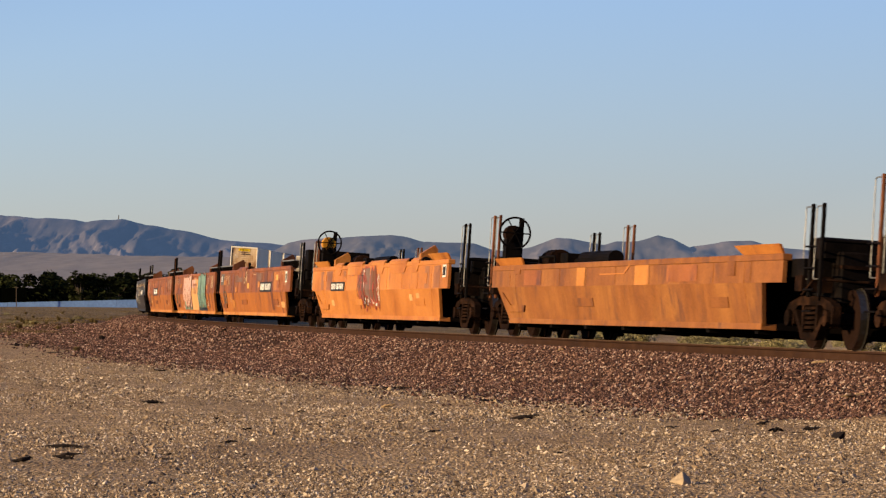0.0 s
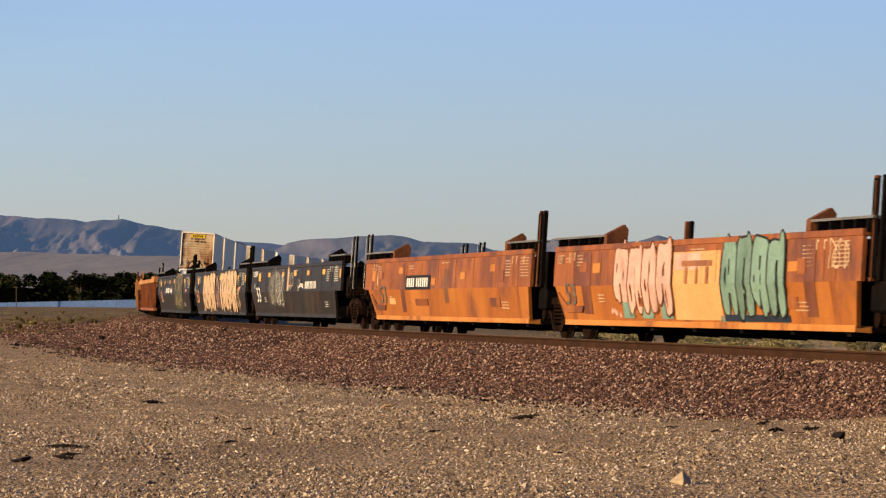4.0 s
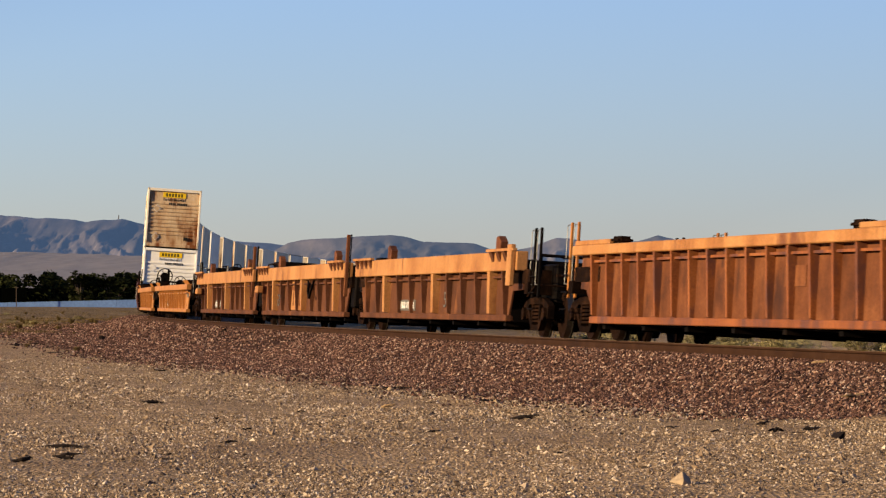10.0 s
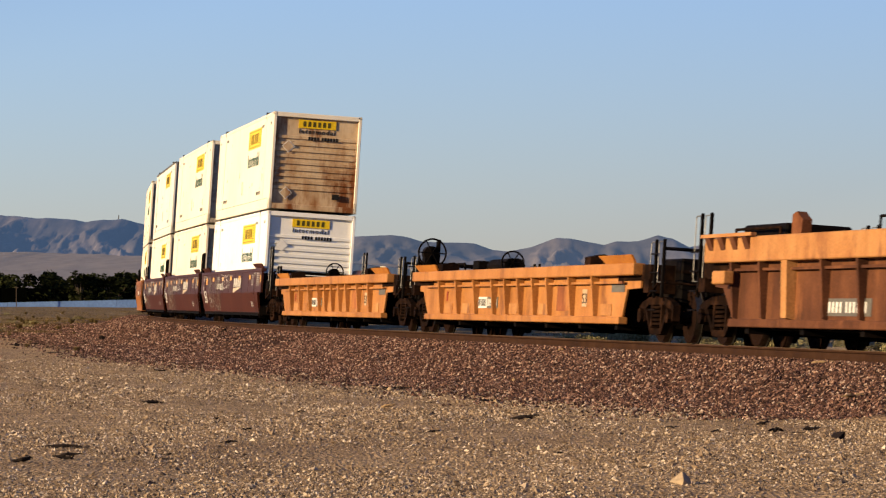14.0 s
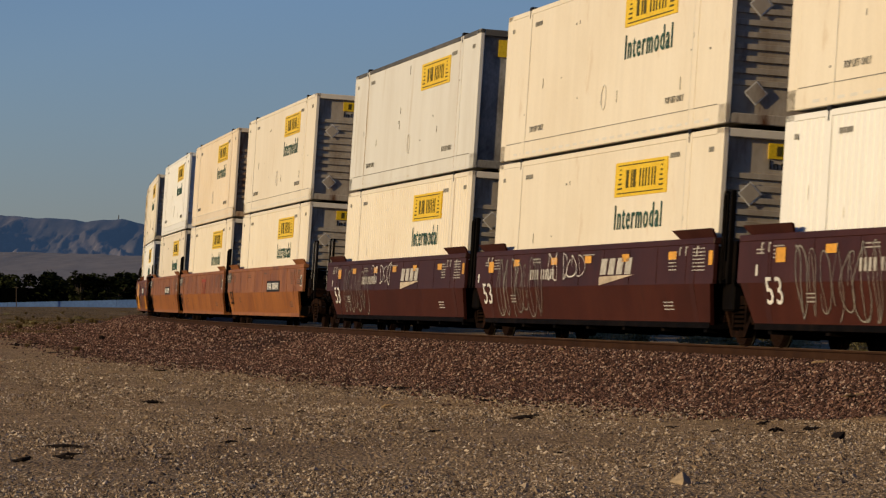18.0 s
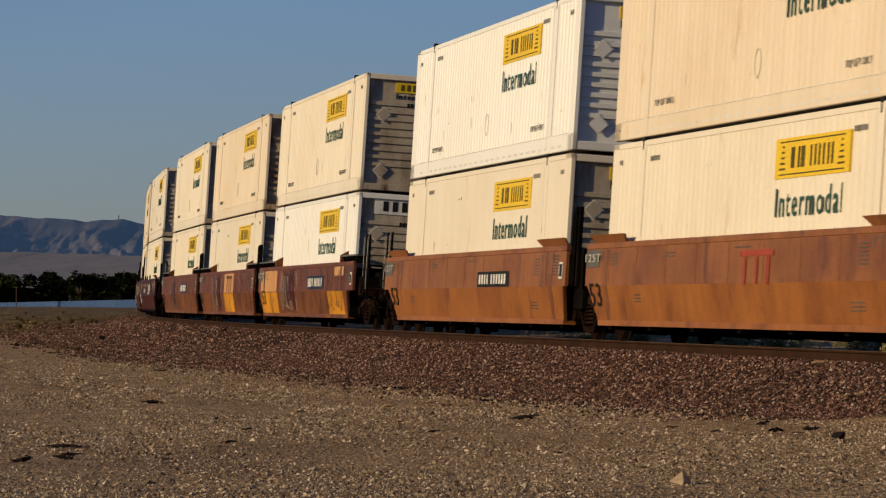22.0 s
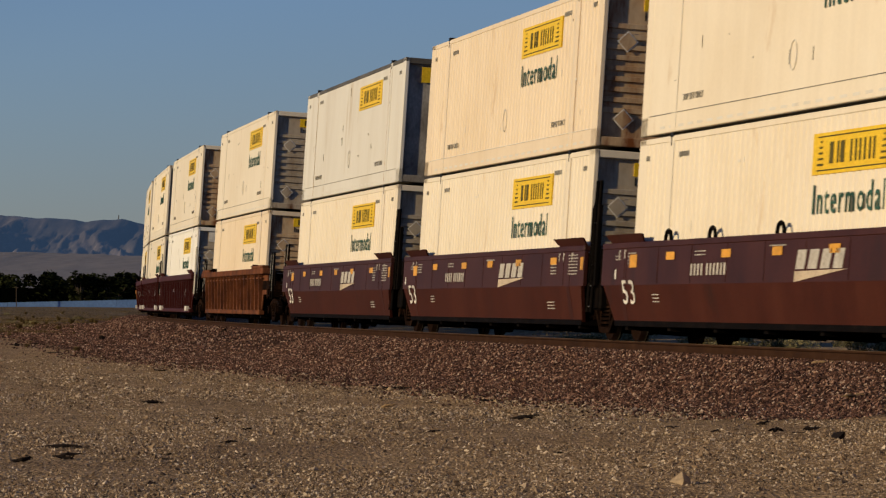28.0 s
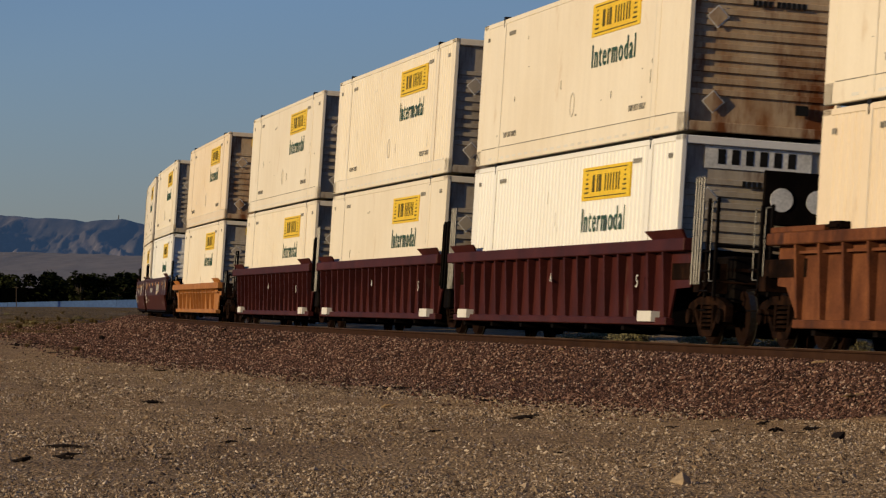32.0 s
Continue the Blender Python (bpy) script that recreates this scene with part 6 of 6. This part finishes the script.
# --- three with broad chords
for role, u, pw in (("A", -107.8, 0), ("M", -88.0, 1), ("Z", -68.8, 2)):
    c = put_car("ribbed_o", role, u, BAND)
    number_53(c, 1.78 if pw != 1 else -5.0, 0.66, 0.36, "topdark", True)
    if pw != 1:
        plate(c, -2.85, 0.56, 1.9, 0.24, "topdark", True)
    else:
        square(c, -1.2, 0.82, 2.6, 0.80, "peach", "paint_panel", True)
        for k, a, b, z, h in ((-2.2, 0, 1.0, 1.0, 0.10), (-1.8, 0, 0.14, 0.74, 0.42), (-0.9, 0, 0.9, 1.0, 0.10), (-0.5, 0, 0.14, 0.74, 0.42)):
            part("company_mark", boxes((k + a, k + b, -1.365, -1.355, z - h / 2, z + h / 2)), "rusty", c)
        part("hanging_hose", pipe(bmesh.new(), [(2.2, -1.5, 1.15), (2.4, -1.53, 0.85), (2.75, -1.54, 0.72), (3.0, -1.53, 0.95), (3.2, -1.5, 1.15)], 0.035), "black", c)
    bm = bmesh.new()
    if role == "A":
        box(bm, 8.95, 9.32, -1.62, -1.53, 0.92, 1.70)
        part("end_plate", bevelled(bm, 0.012), "peach", c)
    else:
        box(bm, 8.77, 8.87, -1.52, -1.43, 0.75, 2.25)
        part("tall_post", bevelled(bm, 0.012), "rusty", c)
    if role != "A":
        part("valve_crate", bevelled(boxes((-8.7, -6.6, -1.1, -0.1, 1.48, 1.80)), 0.03), "black", c, "black valve crate on the car end")
        part("crate_pipe", pipe(bmesh.new(), [(-8.6, -1.25, 1.58), (-8.6, -1.25, 1.72), (-6.4, -1.25, 1.72), (-6.4, -1.25, 1.58)], 0.022), "truck", c)
        part("brake_bracket", bevelled(boxes((-8.5, -7.9, -1.62, -1.45, 0.88, 1.08)), 0.02), "peach", c)
    if role == "Z":
        part("end_rail", pipe(bmesh.new(), [(-1.6, -1.4, 1.56), (-1.6, -1.4, 1.76), (-0.3, -1.4, 1.76), (-0.3, -1.4, 1.56)], 0.02), "black", c)
        small = part("brake_wheel", torus(bmesh.new(), (1.1, -1.2, 1.70), 0.13, 0.014, "x", 18, 5), "black", c, "small black brake wheel")
        part("spoke", boxes((1.09, 1.11, -1.21, -1.19, 1.57, 1.83)), "black", small), part("spoke", boxes((1.09, 1.11, -1.33, -1.07, 1.69, 1.71)), "black", small)
        part("brake_stand", bevelled(boxes((0.1, 0.9, -1.35, -1.0, 1.50, 1.74)), 0.02), "black", c)
        part("stand_rod", cyl(bmesh.new(), (0.0, -1.38, 1.5), (0.0, -1.38, 1.78), 0.03, 8), "galv", c)
# --- two amber singles
for u in (-45.5, -22.6):
    c = put_car("ribbed_p", "S", u, AMBER)
    if u == -45.5:
        brake_gear(c, -8.8, 1.26, "black", True, -1.15)
    plate(c, -3.0, 0.62, 0.9, 0.22, "greyc", True, "topdark")
    plate(c, -2.0, 0.62, 1.0, 0.22, "topdark", True, "greyc")
    square(c, 4.2, 0.72, 1.1, 0.5, "red_rust", "paint_panel", True)
    square(c, 5.8, 0.70, 0.34, 0.30, "cream_spray", "label_sheet", True)
    number_53(c, 5.8, 0.68, 0.20, "ink", True)
    square(c, 8.2, 0.86, 0.9, 0.13, "topdark", "label_sheet", True)
    for k in (-6.4, -4.6, -0.1, 2.5, 7.4):
        square(c, k, 0.50, 0.8, 0.20, "peach", "paint_patch", True)
    square(c, -6.6, 0.75, 0.12, 0.20, "red_spray", "label_sheet", True)
    rim = part("brake_wheel", torus(bmesh.new(), (-2.0, -1.0, 1.42), 0.22, 0.018, "x", 24, 5), "black", c, "spoked black hand-brake wheel")
    for k in range(6):
        part("spoke", cyl(bmesh.new(), (-2.0, -1.0, 1.42), (-2.0, -1.0 + 0.22 * math.cos(k * 1.047), 1.42 + 0.22 * math.sin(k * 1.047)), 0.012, 5), "black", rim)
    part("brake_housing", cyl(bmesh.new(), (-2.3, -1.0, 1.36), (-2.05, -1.0, 1.36), 0.15, 16), "black", c)
    part("wheel_post", boxes((-2.3, -2.1, -1.1, -0.9, 0.3, 1.3)), "black", c)
    for k in (-7.0, 6.3):
        bm = bmesh.new()
        prism(bm, [(-1.46, 1.22), (-1.10, 1.22), (-1.10, 1.42), (-1.22, 1.46), (-1.46, 1.40)], k - 0.22, k + 0.22, "x")
        part("stop_plate", bm, "truck", c)

# --- stacked containers
LABEL_C = "cream-white 53-foot container with a yellow sign, stacked on the train"
LABEL_G = "grey-white flat-sided container with dark top rail, stacked on the train"
BOXES = {
    "corr": container(("cream", True, False), LABEL_C),
    "plate": container(("cream", False, False), LABEL_C),
    "warm": container(("cream_b", True, False), "warm cream 53-foot container with a yellow sign, stacked on the train", "endrust"),
    "white": container(("whitec", True, False), "clean white 53-foot container with a yellow sign, stacked on the train", "endwhite"),
    "rust": container(("cream", False, False), "cream 53-foot container with a rust-stained end, stacked on the train", "endrust"),
    "headed": container(("whitec", True, False), "white container with a white end sign, stacked on the train", "endc", "white"),
    "grey": container(("greyc", False, True), LABEL_G, "endgrey"),
}
FLOOR = 0.44
SPARE = list(BOXES.values())


def load(behind, lower, upper):
    for kind, z in ((lower, FLOOR), (upper, FLOOR + 2.90)):
        TRAIN.append((copy_thing(BOXES[kind], Matrix.Identity(4)), behind, z))


STACKS = [
    ("smooth_b", "A", 0.2, "white", "rust"), ("smooth_b", "M", 19.5, "plate", "plate"), ("smooth_b", "Z", 38.4, "corr", "grey"),
    ("smooth_t", "A", 61.6, "corr", "plate"), ("smooth_t", "M", 81.1, "corr", "warm"), ("smooth_t", "Z", 100.4, "plate", "white"),
    ("smooth_c", "A", 123.8, "headed", "corr"), ("smooth_c", "M", 143.2, "plate", "warm"), ("smooth_c", "Z", 162.4, "corr", "corr"),
    ("smooth_b", "A", 186.5, "corr", "plate"), ("smooth_b", "M", 205.8, "corr", "warm"), ("smooth_b", "Z", 225.3, "corr", "grey"),
    ("ribbed_q", "R", 248.8, "warm", "plate"),
    ("ribbed_g", "A", 272.2, "headed", "rust"), ("ribbed_g", "M", 291.4, "plate", "corr"), ("ribbed_g", "Z", 310.6, "corr", "plate"),
    ("ribbed_p", "S", 334.2, "corr", "warm"),
    ("smooth_b", "A", 357.8, "white", "corr"), ("smooth_b", "M", 377.1, "corr", "plate"), ("smooth_b", "Z", 396.4, "plate", "corr"),
    ("smooth_t", "A", 419.6, "corr", "plate"), ("smooth_t", "M", 439.0, "plate", "corr"),
]
for style, role, u, lower, upper in STACKS:
    names = {"smooth_b": BROWN, "smooth_t": LOADED, "smooth_c": LOADED, "ribbed_q": RIBBED + " carrying stacked containers", "ribbed_g": MAROON, "ribbed_p": "amber orange ribbed well car carrying stacked containers"}
    c = put_car(style, role, u, names[style])
    load(u, lower, upper)
    hr, hf = ROLE[role][:2]
    if style == "smooth_b":
        stencils(c, -hr, hf, 1.6, int(u), "pale_print", True)
        shadow_logo(c, 2.7, 1.20)
        number_53(c, -7.5, 0.76, 0.44, "white")
        plain_number(c, -2.8, 1.12, 2.0, 0.18, 10, 4, "pale_print")
        if u == 186.5:
            for k in (-5.5, -3.0, 0.5):
                part("tie_down_hoop", torus(bmesh.new(), (k, -1.42, 1.60), 0.17, 0.03, "y", 16, 6), "black", c)
        if u in (205.8, 225.3):
            for k in (8.72, 8.98):
                part("ladder_post", cyl(bmesh.new(), (k, -1.40, 0.45), (k + 0.06, -1.36, 2.72), 0.035, 8), "black", c)
            for k in range(5):
                part("rung", cyl(bmesh.new(), (8.72, -1.40, 0.55 + k * 0.36), (9.0, -1.38, 0.55 + k * 0.36), 0.012, 5), "galv", c)
            part("frame_brace", cyl(bmesh.new(), (9.0, -0.35, 1.5), (9.0, 0.55, 2.5), 0.045, 6), "black", c)
            part("end_frame", pipe(bmesh.new(), [(9.0, -0.35, 1.2), (9.0, -0.35, 2.72), (9.0, 0.55, 2.72), (9.0, 0.55, 1.2)], 0.07, 8), "black", c)
        if u in (19.5, 38.4, 0.2):
            scrawl(c, -6.6, -2.9, 0.34, 1.45, 7, "faint", int(u) + 5, 0.02)
            scrawl(c, -2.6, 0.4, 1.0, 1.5, 5, "greyc", int(u) + 6, 0.018)
    if style in ("smooth_t", "smooth_c"):
        if role == "M":
            block_logo(c, 1.35, 1.18 if u > 120 else 1.13, "brown_c" if u > 120 else "red_spray", 0.5)
            if u > 120:
                square(c, 1.3, 1.21, 2.9, 0.60, "panel", "paint_patch")
                square(c, 1.3, 0.6, 2.9, 0.58, "patch", "paint_patch")
        else:
            plate(c, 2.8, 1.12 if 110 < u < 170 else 1.06, 3.1 if 110 < u < 170 else 3.0, 0.34 if 110 < u < 170 else 0.30, "navy" if 110 < u < 170 else "ink")
        number_53(c, -8.0, 0.72, 0.44, "ink")
        square(c, -hr + 0.5, 1.36, 0.9, 0.30, "topdark", "label_sheet")
        words("125T", 0.2, "pale_print", c, pose(-hr + 0.5, -1.522, 1.36))
        stencils(c, -hr, hf, 1.6, int(u), "topdark", False)
        square(c, hf - 0.35, 1.18, 0.3, 0.3, "white", "label_sheet")
        paint(c, hf - 0.45, hf - 0.25, 1.07, 1.29, "ink", "label_print", 0.014)
        if u > 120:
            paint(c, -4.0, -0.9, 0.36, 1.44, "brown_c", "paint_patch", 0.004)
            bubble_letters(c, -3.9, -1.2, 0.40, 1.46, 2, "maroon", "brown_c", int(u))
            scrawl(c, -4.2, -0.9, 0.36, 1.46, 8, "gold", int(u) + 1, 0.022)
            if role == "A":
                square(c, -6.9, 1.20, 3.6, 0.58, "panel", "paint_patch")
                square(c, -6.8, 0.60, 3.6, 0.58, "patch", "paint_patch")
                square(c, 7.0, 1.38, 1.6, 0.22, "panel", "paint_patch")
                square(c, 6.4, 0.60, 2.8, 0.58, "patch", "paint_patch")
            scrawl(c, 2.8 if role == "M" else 4.8, 7.5, 0.4, 1.4, 6, "rusty", int(u) + 3, 0.022)
    if style == "ribbed_g":
        if role == "A":
            part("marker_board", bevelled(boxes((8.25, 8.31, 0.03, 1.27, 1.95, 2.82)), 0.02), "black", c, "black board with two white discs")
            for k in (0.33, 0.93):
                part("disc", cyl(bmesh.new(), (8.30, k, 2.36), (8.325, k, 2.36), 0.19, 20), "white", c)
            part("board_post", boxes((8.24, 8.32, 0.1, 0.2, 1.2, 1.95)), "black", c)
            part("board_post", boxes((8.24, 8.32, 1.1, 1.2, 1.2, 1.95)), "black", c)
        words("5", 0.3, "white", c, pose(6.5, -1.49, 0.95))
        words("A", 0.22, "white", c, pose(0.2, -1.49, 1.05))
        for k in (9.55, 9.85):
            part("tall_grab_iron", pipe(bmesh.new(), [(k, -1.4, 0.9), (k, -1.4, 2.55), (k + 0.16, -1.4, 2.55), (k + 0.16, -1.4, 0.9)], 0.018), "galv", c)

# the bare originals have been copied and go
bpy.data.batch_remove([o for ob in list(PROTO.values()) + SPARE for o in (ob, *ob.children_recursive)])

build_stones()


# ================= small things on the ground =================
def stick(name, x, y, length, thick, turn, mat, label, category):
    """A weathered splinter: a thin bent shaft, thicker at one end, with a split sliver beside it."""
    rng = random.Random(int(x * 100 + y * 7))
    bm = bmesh.new()
    for side, part_of in ((0.0, 1.0), (rng.choice((-1, 1)) * thick * 1.2, 0.55)):
        n, ring0, bend, up = 7, None, 0.0, 0.0
        for i in range(n):
            u = (i / (n - 1) - 0.5) * length * part_of + (0 if side == 0 else length * rng.uniform(-0.05, 0.05))
            bend += rng.uniform(-0.5, 0.5) * thick
            up = max(0.0, up + rng.uniform(-0.5, 0.6) * thick)
            r = thick * rng.uniform(0.45, 0.75) * (0.35 if i in (0, n - 1) else 1) * (1.25 - 0.5 * i / n)
            ring = [bm.verts.new((u + rng.uniform(-.3, .3) * thick, side + bend + r * math.cos(a), r * 0.8 * math.sin(a) + thick * 0.4 + up)) for a in (k * 1.2566 for k in range(5))]
            if ring0:
                for k in range(5):
                    bm.faces.new((ring0[k], ring0[(k + 1) % 5], ring[(k + 1) % 5], ring[k]))
            else:
                bm.faces.new(ring)
            ring0 = ring
        bm.faces.new(ring0[::-1])
    ob = tagged(part(name, bm, mat), label, category)
    z = float(height([x], [y])[0][0])
    ob.matrix_basis = pose(x, y, z, 0, 0, turn)
    return ob


for x, y, length, tone in (
    (-3.35, 32.25, 0.38, "d"),
    (-3.07, 29.88, 0.23, "d"),
    (-3.35, 29.09, 0.18, "d"),
    (-3.52, 44.35, 0.28, "d"),
    (-5.23, 67.71, 0.25, "d"),
    (-2.46, 110.67, 0.69, "d"),
    (0.61, 47.6, 0.34, "d"),
    (0.9, 39.54, 0.34, "d"),
    (-0.66, 44.53, 0.23, "w"),
    (-0.69, 53.69, 0.42, "d"),
    (2.93, 41.42, 0.14, "d"),
    (3.33, 36.33, 0.17, "d"),
    (3.73, 36.87, 0.18, "d"),
    (4.85, 42.76, 0.37, "w"),
    (5.01, 47.74, 0.37, "w"),
    (-9.77, 91.57, 0.43, "d"),
    (-12.34, 110.03, 0.51, "d"),
    (3.39, 38.56, 0.14, "d"),
):
    if tone == "d":
        stick("stick", x, y, length, 0.028, (x * 37) % 26 - 13, "stick", "dark weathered piece of wood on the gravel", "stick")
    else:
        stick("wood_splinter", x, y, length, 0.03, (x * 37) % 30 - 15, "palewood", "pale split wood fragment on the gravel", "wood")



def rock(x, y, r, seed, mat="rock", label="rough tan rock lying on gravel"):
    """An angular broken stone."""
    rng = random.Random(seed)
    bm = bmesh.new()
    for _ in range(16):
        d = Vector((rng.gauss(0, 1), rng.gauss(0, 1), rng.gauss(0, 1))).normalized() * r * rng.uniform(0.8, 1.25)
        bm.verts.new((d.x * 1.1, d.y, max(-0.3 * r, d.z * 1.05)))
    bmesh.ops.convex_hull(bm, input=bm.verts[:])
    bmesh.ops.delete(bm, geom=[v for v in bm.verts if not v.link_faces], context="VERTS")
    bevelled(bm, r * 0.06)
    ob = tagged(part("rock", bm, mat), label, "rock")
    ob.matrix_basis = pose(x, y, float(height([x], [y])[0][0]) + 0.22 * r, 0, 0, seed * 40)


# twigs and chips strewn where the lot meets the crushed rock
strewn = random.Random(31)
for i in range(26):
    y = strewn.uniform(30, 62)
    x = y * strewn.uniform(-0.10, 0.115)
    dark = strewn.random() < 0.7
    stick("twig" if dark else "wood_chip", x, y, strewn.uniform(0.07, 0.2), strewn.uniform(0.008, 0.015), strewn.uniform(-40, 40), "stick" if dark else "palewood",
          "small dark dry twig on the gravel" if dark else "small pale wood chip on the gravel", "twig" if dark else "wood")
rock(1.72, 26.25, 0.073, 1, "rock")
rock(3.73, 34.4, 0.075, 2, "stick", "dark lump of debris lying on the gravel")
rock(-11.63, 124.39, 0.127, 3, "stick", "dark lump of debris lying on the gravel")
rock(-6.36, 106.3, 0.108, 4, "stick", "dark lump of debris lying on the gravel")
rock(-0.27, 95.68, 0.089, 5, "stick", "dark lump of debris lying on the gravel")
rock(2.0, 61.52, 0.057, 6, "palewood", "pale stone lying on the ballast")
rock(1.14, 57.86, 0.045, 7, "palewood", "pale stone lying on the ballast")
rock(-0.76, 52.97, 0.049, 8, "rock")
rock(-12.49, 106.95, 0.08, 9, "stick", "dark lump of debris lying on the gravel")


# ================= what moves =================
def motions():
    """The whole train rides the curve."""
    times = [0.0, 0.2, 0.5] + [float(i) for i in range(1, 32)] + [31.5, 31.8, 32.0]
    for ob, behind, z in TRAIN:
        walk(ob, [(t, on_track(ridden(t) - behind) @ Matrix.Translation((0, 0, z))) for t in times])


motions()
